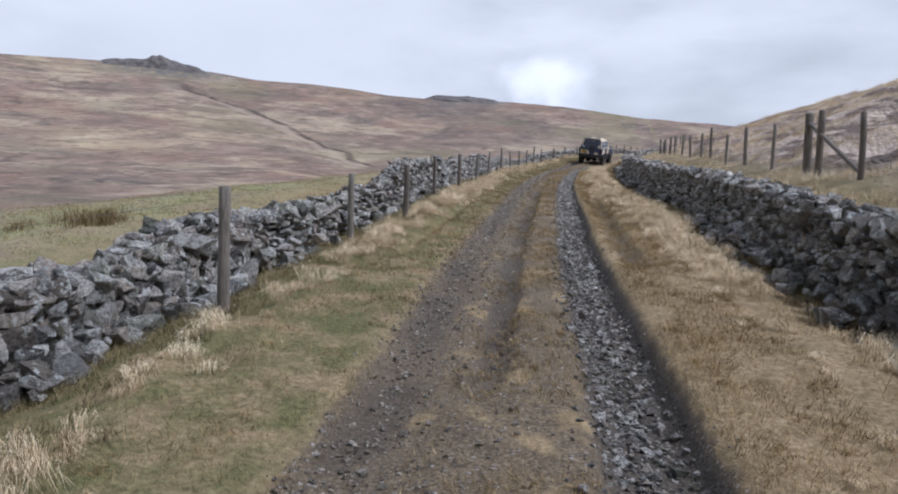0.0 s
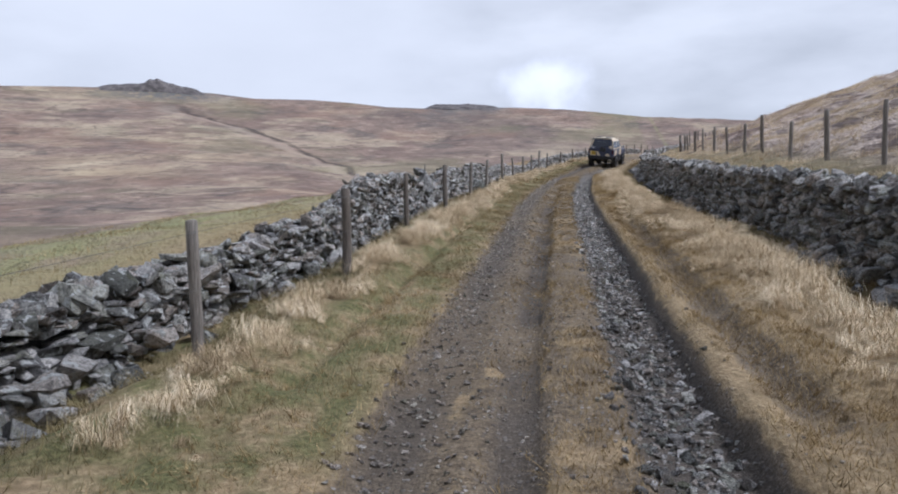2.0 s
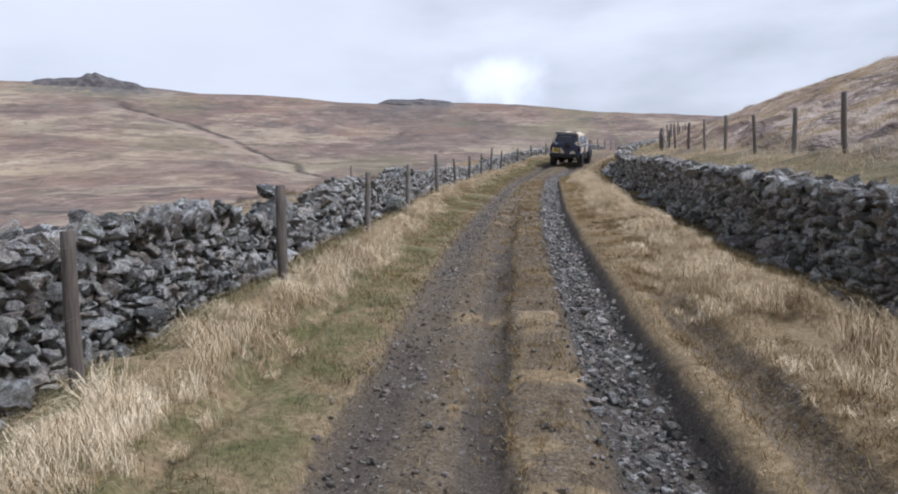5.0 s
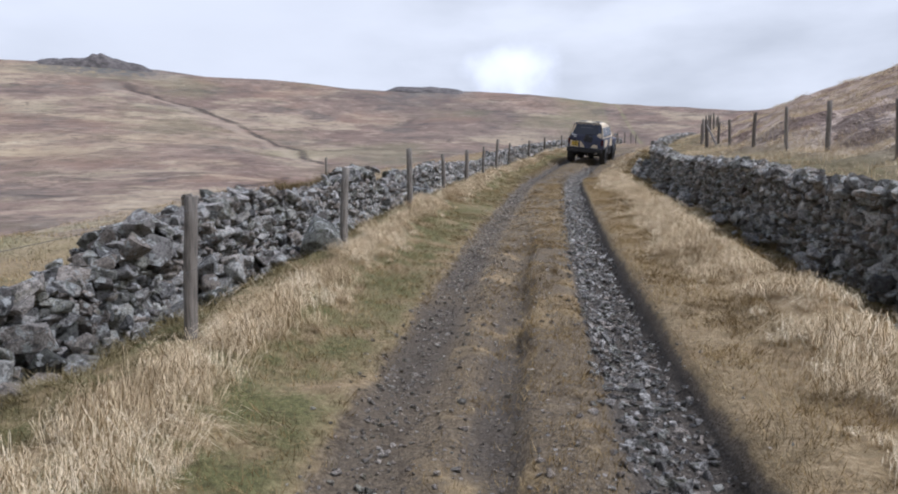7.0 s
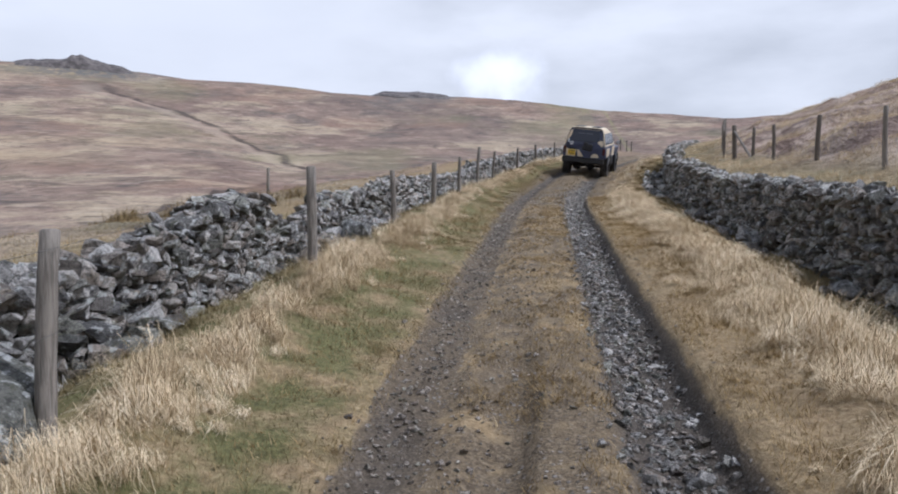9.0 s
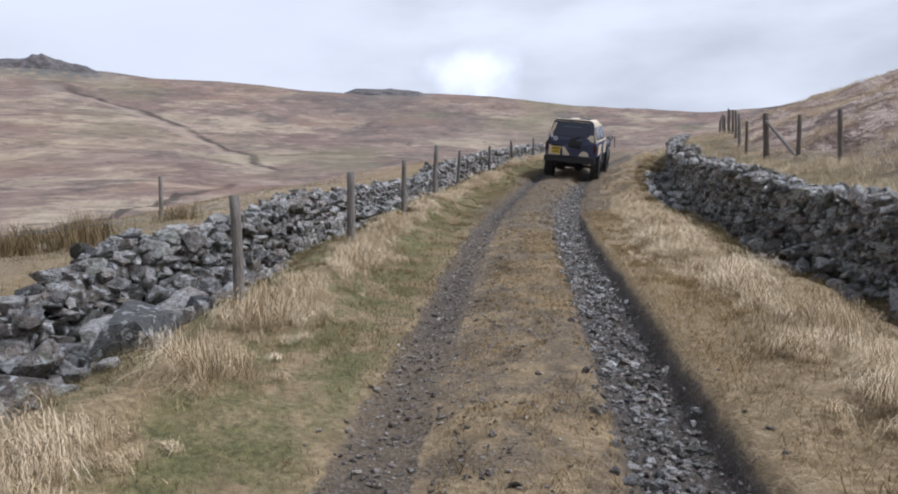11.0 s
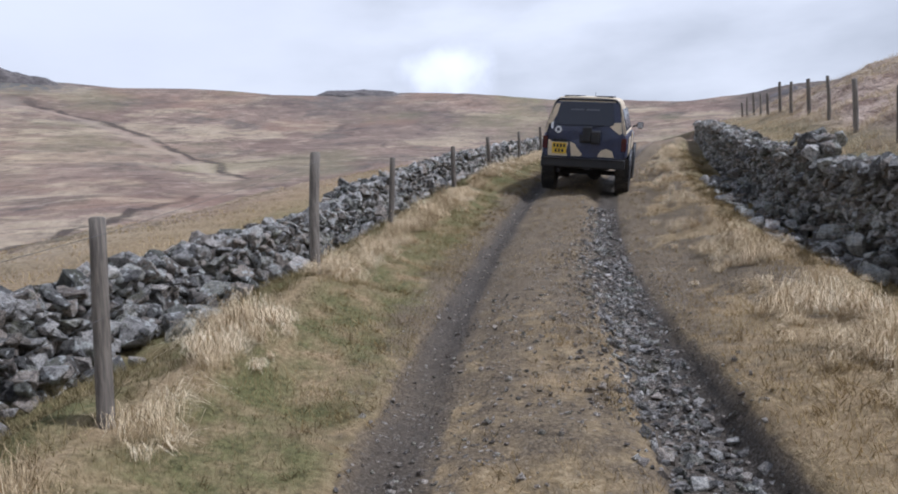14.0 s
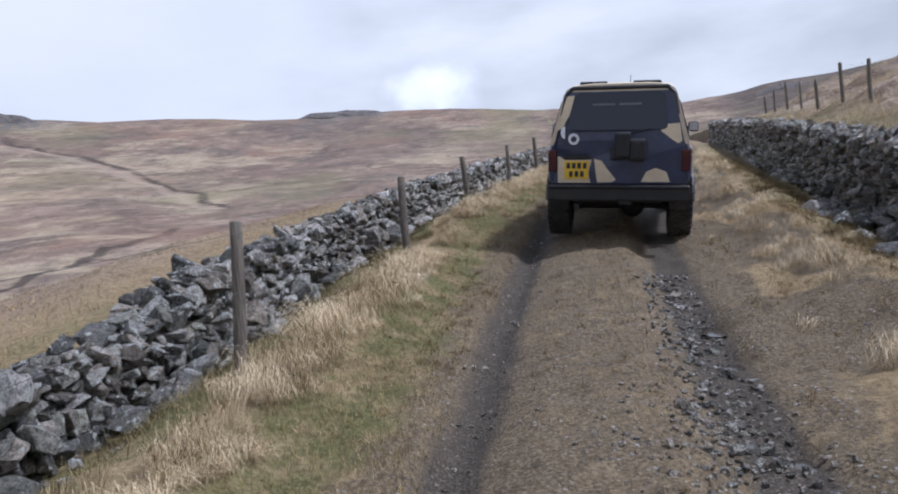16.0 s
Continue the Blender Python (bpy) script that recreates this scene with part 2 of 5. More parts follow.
def ground_material():
    m, n, l, p = material("moorland_ground")
    co = n.new("ShaderNodeTexCoord").outputs["Object"]
    mud, gravel, green, far = (attribute(n, k) for k in ("mud", "gravel", "green", "far"))
    fine = noise_node(n, l, 24, 5, .65, co)
    mid_n = noise_node(n, l, 2.3, 5, .6, co)
    # straw-coloured turf with olive moss
    turf = ramp(n, l, fine, [(.25, (.115, .08, .042)), (.5, (.275, .197, .105)), (.75, (.45, .35, .21))])
    moss = ramp(n, l, fine, [(.3, (.055, .055, .02)), (.7, (.18, .165, .065))])
    gmask = calc(n, l, "MULTIPLY", green, span(n, l, mid_n, .3, .62))
    turf = mix(n, l, span(n, l, noise_node(n, l, 6, 5, .7, co), .5, .68, 0, .6), turf, (.105, .072, .036))
    near = mix(n, l, gmask, turf, moss)
    # bare earth and stone dust in the wheel tracks
    earth = ramp(n, l, noise_node(n, l, 38, 5, .7, co), [(.3, (.05, .037, .023)), (.52, (.15, .113, .069)), (.72, (.29, .23, .152))])
    wet = ramp(n, l, noise_node(n, l, 55, 4, .7, co), [(.32, (.022, .018, .013)), (.55, (.08, .064, .047)), (.75, (.23, .195, .155))])
    earth = mix(n, l, gravel, earth, wet)
    cells = n.new("ShaderNodeTexVoronoi")
    cells.inputs["Scale"].default_value = 26
    l.new(co, cells.inputs["Vector"])
    pick = n.new("ShaderNodeSeparateColor")
    l.new(cells.outputs["Color"], pick.inputs[0])
    chip = calc(n, l, "MULTIPLY", span(n, l, pick.outputs[0], .62, .7), span(n, l, cells.outputs["Distance"], .42, .3))
    patch = span(n, l, noise_node(n, l, 1.7, 4, .6, co), .42, .6, .25, 1)
    chip = calc(n, l, "MULTIPLY", chip, calc(n, l, "MULTIPLY", patch, calc(n, l, "SUBTRACT", 1.0, calc(n, l, "MULTIPLY", gravel, .7))))
    earth = mix(n, l, calc(n, l, "MULTIPLY", chip, .8), earth, ramp(n, l, pick.outputs[1], [(.1, (.075, .068, .062)), (.6, (.21, .195, .175)), (1, (.42, .39, .35))]))
    earth = mix(n, l, span(n, l, noise_node(n, l, 7, 5, .7, co), .52, .66, 0, .6), earth, (.05, .037, .024))
    edge = span(n, l, calc(n, l, "ADD", mud, calc(n, l, "MULTIPLY", calc(n, l, "SUBTRACT", noise_node(n, l, 5, 5, .65, co), .5), .9)), .3, .62)
    near = mix(n, l, edge, near, earth)
    # the open hillside: bents, rust bracken, dark heath and pale flushes
    big = noise_node(n, l, .017, 7, .66, co, (1, .8, 2.0))
    streak = noise_node(n, l, .10, 8, .72, co, (.8, .6, 2.4))
    tuft = noise_node(n, l, 1.1, 4, .7, co)
    bents = ramp(n, l, streak, [(.28, (.107, .076, .06)), (.42, (.218, .155, .117)), (.57, (.32, .232, .172)), (.72, (.485, .37, .267))])
    rust = ramp(n, l, streak, [(.3, (.125, .085, .068)), (.7, (.31, .215, .162))])
    heath = ramp(n, l, streak, [(.3, (.075, .064, .056)), (.7, (.24, .195, .155))])
    pale = ramp(n, l, streak, [(.3, (.34, .265, .17)), (.7, (.56, .455, .31))])
    hill = mix(n, l, span(n, l, big, .44, .58), bents, rust)
    hill = mix(n, l, span(n, l, noise_node(n, l, .028, 7, .7, co, (1, 1, 2.5)), .53, .59, 0, .8), hill, heath)
    hill = mix(n, l, span(n, l, noise_node(n, l, .019, 6, .68, co, (1, 1, 3)), .50, .62, 0, .85), hill, pale)
    hill = mix(n, l, span(n, l, noise_node(n, l, .055, 6, .7, co, (1, .7, 5)), .60, .66, 0, .7), hill, (.10, .085, .06))
    hill = mix(n, l, span(n, l, tuft, .35, .7, .0, .32), hill, (.12, .092, .068))
    hill = mix(n, l, span(n, l, noise_node(n, l, .42, 4, .7, co, (1, .8, 1.6)), .52, .68, 0, .38), hill, (.11, .084, .066))
    # bearing and distance from the middle of the track
    sep = n.new("ShaderNodeSeparateXYZ")
    l.new(co, sep.inputs[0])
    north = calc(n, l, "SUBTRACT", sep.outputs[1], 25.0)
    bearing = calc(n, l, "MULTIPLY", calc(n, l, "ARCTAN2", sep.outputs[0], north), 57.2958)
    reach = calc(n, l, "SQRT", calc(n, l, "ADD", calc(n, l, "MULTIPLY", sep.outputs[0], sep.outputs[0]), calc(n, l, "MULTIPLY", north, north)))
    for x0, y0, x1, y1, wide in BROOKS:
        run = math.hypot(x1 - x0, y1 - y0)
        ex, ey = (x1 - x0) / run, (y1 - y0) / run
        along = calc(n, l, "ADD", calc(n, l, "MULTIPLY", calc(n, l, "SUBTRACT", sep.outputs[0], x0), ex), calc(n, l, "MULTIPLY", calc(n, l, "SUBTRACT", sep.outputs[1], y0), ey))
        aside = calc(n, l, "SUBTRACT", calc(n, l, "MULTIPLY", calc(n, l, "SUBTRACT", sep.outputs[1], y0), ex), calc(n, l, "MULTIPLY", calc(n, l, "SUBTRACT", sep.outputs[0], x0), ey))
        aside = calc(n, l, "ABSOLUTE", calc(n, l, "ADD", aside, calc(n, l, "MULTIPLY", calc(n, l, "SUBTRACT", noise_node(n, l, .06, 4, .6, co), .5), 6.0)))
        cut = calc(n, l, "MULTIPLY", span(n, l, aside, wide, wide * .35), calc(n, l, "MULTIPLY", span(n, l, along, -30, -5), span(n, l, along, run + 12, run)))
        hill = mix(n, l, calc(n, l, "MULTIPLY", cut, .85), hill, (.055, .042, .034))
    # bands along the contours, pale flushes and dark heather
    band = noise_node(n, l, .06, 6, .65, co, (.55, .3, 5.5))
    hill = mix(n, l, span(n, l, band, .54, .68, 0, .6), hill, (.095, .072, .06))
    hill = mix(n, l, span(n, l, band, .44, .30, 0, .45), hill, (.46, .365, .26))
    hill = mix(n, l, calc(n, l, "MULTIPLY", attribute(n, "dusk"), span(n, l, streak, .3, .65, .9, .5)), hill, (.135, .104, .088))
    hill = mix(n, l, calc(n, l, "MULTIPLY", attribute(n, "flush"), span(n, l, streak, .3, .6, .4, 1)), hill, (.52, .405, .235))
    hill = mix(n, l, calc(n, l, "MULTIPLY", attribute(n, "moor"), span(n, l, streak, .3, .6, .95, .7)), hill, (.085, .07, .058))
    tuss = noise_node(n, l, .75, 5, .7, co, (1, .8, 1.3))
    banked = mix(n, l, span(n, l, tuss, .46, .56), ramp(n, l, fine, [(.3, (.34, .262, .205)), (.7, (.60, .50, .405))]), (.13, .097, .082))
    hill = mix(n, l, calc(n, l, "MULTIPLY", attribute(n, "bank"), .9), hill, banked)
    # sheep paths and little runnels, broken into short lengths
    for size, seed_off, width in ((.021, 0.0, .011), (.034, 40.0, .009)):
        mp = n.new("ShaderNodeMapping")
        mp.inputs["Location"].default_value = (seed_off, seed_off, 0)
        l.new(co, mp.inputs[0])
        path = calc(n, l, "ABSOLUTE", calc(n, l, "SUBTRACT", noise_node(n, l, size, 4, .45, mp.outputs[0], (.8, .5, 3.2)), .5))
        broken = span(n, l, noise_node(n, l, size * 1.7, 4, .6, co), .45, .58)
        hill = mix(n, l, calc(n, l, "MULTIPLY", span(n, l, path, width, .002), calc(n, l, "MULTIPLY", broken, .5)), hill, (.075, .058, .045))
    # olive flushes and rust-red bracken in broad drifts
    hill = mix(n, l, span(n, l, noise_node(n, l, .014, 5, .6, co, (1, .6, 2)), .53, .66, 0, .45), hill, (.19, .172, .092))
    hill = mix(n, l, span(n, l, noise_node(n, l, .021, 5, .62, co, (.8, .6, 3)), .54, .66, 0, .36), hill, (.27, .163, .108))
    # short dark dashes of rush and peat along the contours
    dash = noise_node(n, l, .33, 4, .6, co, (.45, .3, 4.5))
    hill = mix(n, l, calc(n, l, "MULTIPLY", span(n, l, dash, .58, .66), .6), hill, (.085, .068, .05))
    hill = mix(n, l, calc(n, l, "MULTIPLY", span(n, l, dash, .40, .32), .35), hill, (.50, .41, .31))
    # the gully that slants down below the broad spur
    steps = calc(n, l, "ADD", 0.0, BED_AZ[0])
    for r0, r1, a0, a1 in zip(BED_R, BED_R[1:], BED_AZ, BED_AZ[1:]):
        leg = n.new("ShaderNodeMapRange")
        for k, v in zip((1, 2, 3, 4), (r0, r1, 0.0, a1 - a0)):
            leg.inputs[k].default_value = v
        l.new(reach, leg.inputs[0])
        steps = calc(n, l, "ADD", steps, leg.outputs[0])
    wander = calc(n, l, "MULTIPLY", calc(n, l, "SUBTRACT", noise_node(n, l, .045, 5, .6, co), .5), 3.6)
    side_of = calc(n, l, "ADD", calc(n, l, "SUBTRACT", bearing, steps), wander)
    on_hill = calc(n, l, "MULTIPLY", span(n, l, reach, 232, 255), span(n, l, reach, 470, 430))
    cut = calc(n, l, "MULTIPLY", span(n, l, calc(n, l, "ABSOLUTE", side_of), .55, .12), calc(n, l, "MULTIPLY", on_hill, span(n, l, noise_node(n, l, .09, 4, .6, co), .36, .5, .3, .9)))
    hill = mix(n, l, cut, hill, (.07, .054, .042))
    # pale sunlit flank beside the gully, put into the hillside colour
    lit_flank = calc(n, l, "MULTIPLY", span(n, l, calc(n, l, "ABSOLUTE", calc(n, l, "ADD", side_of, 1.3)), 1.0, .2), calc(n, l, "MULTIPLY", on_hill, .35))
    hill = mix(n, l, lit_flank, hill, (.46, .37, .27))
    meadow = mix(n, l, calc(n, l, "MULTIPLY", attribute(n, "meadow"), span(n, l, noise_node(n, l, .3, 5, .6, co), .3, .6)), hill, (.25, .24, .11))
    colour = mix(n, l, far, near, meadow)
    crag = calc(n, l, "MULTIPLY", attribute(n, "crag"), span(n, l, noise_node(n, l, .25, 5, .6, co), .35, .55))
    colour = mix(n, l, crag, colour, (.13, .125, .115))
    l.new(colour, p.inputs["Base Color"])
    rough = calc(n, l, "SUBTRACT", .95, calc(n, l, "MULTIPLY", calc(n, l, "MULTIPLY", gravel, edge), .15))
    l.new(rough, p.inputs["Roughness"])
    p.inputs["Specular IOR Level"].default_value = 0.25
    relief = calc(n, l, "ADD", calc(n, l, "MULTIPLY", fine, .5), calc(n, l, "MULTIPLY", noise_node(n, l, 70, 3, .7, co), .3))
    relief = calc(n, l, "ADD", relief, calc(n, l, "MULTIPLY", calc(n, l, "MULTIPLY", tuft, far), 14.0))
    relief = calc(n, l, "ADD", relief, calc(n, l, "MULTIPLY", calc(n, l, "MULTIPLY", streak, far), 14.0))
    relief = calc(n, l, "ADD", relief, calc(n, l, "MULTIPLY", calc(n, l, "MULTIPLY", chip, edge), .5))
    bump(n, l, p, relief, .8, .05)
    return m


def stone_material(name, low, high, lichen=.55):
    m, n, l, p = material(name)
    co = n.new("ShaderNodeNewGeometry").outputs["Position"]
    info = n.new("ShaderNodeObjectInfo").outputs["Random"]
    island = n.new("ShaderNodeNewGeometry").outputs["Random Per Island"]
    pick = calc(n, l, "FRACT", calc(n, l, "ADD", info, island))
    tint = calc(n, l, "FRACT", calc(n, l, "MULTIPLY", pick, 7.31))
    grain = noise_node(n, l, 21, 7, .74, co)
    tone = mix(n, l, calc(n, l, "POWER", pick, 1.3), low, high)
    tone = mix(n, l, span(n, l, tint, .45, .9, 0, .75), tone, mix(n, l, pick, (.10, .08, .06), (.40, .325, .25)))
    tone = mix(n, l, span(n, l, tint, .3, .0, 0, .6), tone, mix(n, l, pick, (.085, .085, .06), (.33, .33, .24)))
    tone = mix(n, l, span(n, l, grain, .34, .58), mix(n, l, .72, tone, (.022, .021, .021)), tone)
    tone = mix(n, l, calc(n, l, "MULTIPLY", span(n, l, noise_node(n, l, 12, 4, .6, co), .56, .62), lichen), tone, mix(n, l, grain, (.30, .30, .27), (.62, .62, .58)))
    tone = mix(n, l, span(n, l, noise_node(n, l, 5, 5, .65, co), .56, .68, 0, .55), tone, (.10, .098, .048))
    speck = noise_node(n, l, 85, 4, .7, co)
    tone = mix(n, l, 1.0, tone, ramp(n, l, speck, [(.34, (.6, .6, .61)), (.5, (1.06, 1.06, 1.06)), (.68, (1.45, 1.43, 1.39))]), "MULTIPLY")
    l.new(tone, p.inputs["Base Color"])
    p.inputs["Roughness"].default_value = .88
    p.inputs["Specular IOR Level"].default_value = .25
    bump(n, l, p, calc(n, l, "ADD", grain, calc(n, l, "MULTIPLY", speck, .35)), 1.0, .06)
    return m


def blade_material(name, stops):
    m, n, l, p = material(name)
    tone = attribute(n, "tone")
    l.new(ramp(n, l, tone, stops), p.inputs["Base Color"])
    p.inputs["Roughness"].default_value = .7
    p.inputs["Specular IOR Level"].default_value = .2
    p.inputs["Transmission Weight"].default_value = 0.0
    return m


def wood_material():
    m, n, l, p = material("weathered_post_wood")
    co = n.new("ShaderNodeTexCoord").outputs["Object"]
    info = n.new("ShaderNodeObjectInfo").outputs["Random"]
    grain = noise_node(n, l, 9, 6, .65, co, (6, 6, .5))
    base = mix(n, l, info, (.13, .105, .08), (.25, .22, .18))
    l.new(mix(n, l, span(n, l, grain, .35, .65), mix(n, l, .6, base, (.04, .033, .027)), base), p.inputs["Base Color"])
    p.inputs["Roughness"].default_value = .9
    bump(n, l, p, grain, .5, .02)
    return m


def plain(name, colour, rough=.5, metal=0.0, vary=.25, scale=14.0, dust=0.0):
    m, n, l, p = material(name)
    co = n.new("ShaderNodeTexCoord").outputs["Object"]
    f = noise_node(n, l, scale, 5, .65, co)
    dark = tuple(c * (1 - vary) for c in colour)
    c = mix(n, l, span(n, l, f, .35, .65), dark, colour)
    if dust:
        c = mix(n, l, span(n, l, noise_node(n, l, 3.5, 5, .7, co), .4, .7, 0, dust), c, (.20, .16, .11))
    l.new(c, p.inputs["Base Color"])
    p.inputs["Roughness"].default_value, p.inputs["Metallic"].default_value = rough, metal
    return m


def glass_dark(name):
    m, n, l, p = material(name)
    # bluish base colour stands in for sky mirrored in the dark panes
    p.inputs["Base Color"].default_value = (.014, .018, .034, 1)
    p.inputs["Roughness"].default_value = .2
    p.inputs["IOR"].default_value = 1.5
    return m


GROUND = ground_material()
STONE = stone_material("grey_wall_stone", (.135, .13, .122), (.68, .64, .58), 1.0)
BOULDER = stone_material("dark_boulder_stone", (.10, .098, .094), (.19, .185, .175), 1.0)
# far darker than the wall stones: shade between them put into colour
SHADED_RUBBLE = stone_material("shaded_wall_rubble", (.04, .039, .037), (.09, .088, .083), .0)
GRAVEL = stone_material("track_gravel", (.12, .11, .098), (.66, .62, .56), .25)
CHIPS = stone_material("trodden_stone_chips", (.20, .17, .135), (.62, .545, .45), .15)
STRAW = blade_material("dry_bent_grass", [(.0, (.25, .18, .095)), (.4, (.57, .44, .26)), (.75, (.78, .645, .43)), (1, (.89, .785, .57))])
TURF = blade_material("short_winter_turf", [(.0, (.11, .076, .034)), (.35, (.25, .173, .074)), (.7, (.41, .295, .135)), (1, (.58, .45, .245))])
MOSSY = blade_material("green_moss_turf", [(.0, (.074, .062, .026)), (.5, (.19, .15, .067)), (1, (.35, .277, .14))])
RUSH = blade_material("rush_tuft", [(.0, (.07, .055, .025)), (.6, (.20, .14, .065)), (1, (.33, .24, .11))])
WOOD = wood_material()
WIRE = plain("galvanised_wire", (.10, .095, .09), .6, .6)


# ------------------------------------------------------------ mesh kit
def part(name, bm, mat, parent=None, label="", smooth_faces=False):
    me = bpy.data.meshes.new(name)
    bm.normal_update()
    bm.to_mesh(me)
    bm.free()
    if smooth_faces:
        me.shade_smooth()
    if mat is not None:
        me.materials.append(mat)
    ob = new(name, me)
    if parent is not None:
        ob.parent = parent
    return tagged(ob, label)


def raw_mesh(name, verts, faces_flat, sides, mat, tone=None, flat=False):
    """A mesh from number arrays: verts (n, 3), faces as one flat index row of equal-sided faces."""
    me = bpy.data.meshes.new(name)
    count = len(faces_flat) // sides
    me.vertices.add(len(verts))
    me.vertices.foreach_set("co", np.ascontiguousarray(verts, np.float32).ravel())
    me.loops.add(len(faces_flat))
    me.loops.foreach_set("vertex_index", np.ascontiguousarray(faces_flat, np.int32))
    me.polygons.add(count)
    me.polygons.foreach_set("loop_start", np.arange(0, len(faces_flat), sides, dtype=np.int32))
    if tone is not None:
        a = me.attributes.new("tone", "FLOAT", "POINT")
        a.data.foreach_set("value", np.ascontiguousarray(tone, np.float32))
    me.update(calc_edges=True)
    if flat:
        me.shade_flat()
    me.materials.append(mat)
    return me


def box(bm, lo, hi, bevel=0.0):
    made = bmesh.ops.create_cube(bm, size=1)["verts"]
    for v in made:
        v.co = Vector([lo[k] + (v.co[k] + .5) * (hi[k] - lo[k]) for k in range(3)])
    if bevel:
        edges = list({e for v in made for e in v.link_edges})
        bmesh.ops.bevel(bm, geom=edges, offset=bevel, segments=2, affect="EDGES", profile=.5)
    return bm


def rod(bm, a, b, ra, rb=None, sides=10):
    a, b = Vector(a), Vector(b)
    m = Matrix.Translation((a + b) / 2) @ (b - a).to_track_quat("Z", "Y").to_matrix().to_4x4()
    bmesh.ops.create_cone(bm, cap_ends=True, segments=sides, radius1=ra, radius2=rb if rb is not None else ra, depth=(b - a).length, matrix=m)
    return bm


# ------------------------------------------------------------ ground: one sheet to the horizon
def build_ground():
    out = 1.13 ** np.arange(1, 52)
    far_u = 5.2 + .09 * np.cumsum(out)
    fine_u = np.arange(-5.2, 5.2001, .065)
    us = np.concatenate([-far_u[::-1], fine_u, far_u])
    us = us[np.abs(us) < 900]
    ahead = 72 + .13 * np.cumsum(1.075 ** np.arange(1, 92))
    back = -4 - .13 * np.cumsum(1.12 ** np.arange(1, 46))
    ys = np.concatenate([back[::-1], np.arange(-4, 72.001, .11), ahead])
    ys = ys[(ys > -400) & (ys < 900)]
    uu, yy = np.meshgrid(us, ys)
    xx = uu + mid(yy) * (1 - smooth(np.abs(uu), 60, 250))
    zz = height(xx, yy)
    nu, ny = len(us), len(ys)
    idx = np.arange(nu * ny).reshape(ny, nu)
    quads = np.stack([idx[:-1, :-1], idx[:-1, 1:], idx[1:, 1:], idx[1:, :-1]], -1).reshape(-1)
    me = raw_mesh("ground", np.stack([xx, yy, zz], -1).reshape(-1, 3), quads, 4, GROUND)
    u = xx - mid(yy)
    wob = (lumps(xx, yy, .7, 51) - .5) * .3
    a = np.abs
    late_y = smooth(yy, 44, 50)
    ruts = np.maximum(1 - smooth(a(u + .83 + wob * .35), .15, .28), 1 - smooth(a(u - .77 - .1 * late_y + wob * .15), .26 - .08 * late_y, .35 - .08 * late_y))
    worn = (.62 - .1 * smooth(yy, 30, 34) * (1 - late_y)) * (1 - smooth(a(u), .9, 1.35)) * smooth(.4 * lumps(xx, yy, 1.6, 61) + .6 * lumps(xx, yy, .35, 62), .24, .5)
    worn = np.maximum(worn, .75 * smooth(-u, -.02, .12) * (1 - smooth(-u, .55, .8)) * smooth(lumps(xx, yy, .4, 66), .3, .52) * (1 - .4 * smooth(yy, 18, 27)) * (1 - .85 * smooth(yy, 30, 34)))
    bare = .95 * smooth(u, 1.0, 1.2) * (1 - smooth(u, 2.1, 2.9)) * smooth(yy, 45, 50) * smooth(lumps(xx, yy, .9, 67), .25, .5)
    late = smooth(yy, 43, 50) * (1 - smooth(a(u - .1 + wob), 1.2, 1.9)) * (.5 + .22 * lumps(xx, yy, .9, 65))
    groove = (1 - smooth(a(u + .18 + wob * .3), .08, .2)) * smooth(lumps(xx, yy, 1.2, 63), .25, .55) * smooth(yy, 3, 7) * (1 - smooth(yy, 25, 32))
    old = (1 - smooth(a(u - 1.48 + wob * .4), .1, .3)) * smooth(yy, 8, 11) * (1 - smooth(yy, 20, 24)) * .75
    mud = np.clip(np.maximum.reduce([ruts, worn, late, bare, groove * .95, old]), 0, 1)
    gravel = np.clip((1 - smooth(a(u - .77 - .1 * late_y + wob * .3 * late_y), .26 - .1 * late_y, .35 - .12 * late_y)) + (.25 + .5 * smooth(lumps(xx, yy, 1.1, 64), .4, .6) * (1 - late_y) + .75 * late_y) * (1 - smooth(a(u + .83 + wob * .35), .12, .25 - .04 * late_y)) + .85 * groove, 0, 1)
    green = np.clip(.7 * smooth(-u, 1.2, 1.8) * (1 - smooth(yy, 8, 15)) + smooth(-u, .95, 1.3) * (1 - smooth(-u, 1.9, 2.3)) * .9 + smooth(-u, 2.25, 2.6) * (1 - smooth(-u, 4, 6)) + .5 * smooth(u, 2.6, 2.9) * (1 - smooth(u, 5.4, 6.4)) + .12, 0, 1)
    far = np.clip(smooth(-u, 4.5, 9) + smooth(u, 4.6, 7) + smooth(yy, 70, 95), 0, 1)
    meadow = smooth(-u, 4, 6) * (1 - smooth(-u, 26, 44)) * (1 - .75 * smooth(yy, 22, 42)) + .55 * smooth(u, 3.8, 4.4) * (1 - smooth(u, 5.4, 7))
    az = np.degrees(np.arctan2(xx, yy - 25))
    r = np.hypot(xx, yy - 25)
    crag = np.maximum((1 - smooth(a(az + 33), 2.6, 4.2)) * smooth(r, 462, 480), (1 - smooth(a(az + 9.5), 2.6, 4)) * smooth(r, 468, 482))
    moor = smooth(az - (r - 330) * -.004, 17.6, 19.4) * smooth(r, 240, 300)
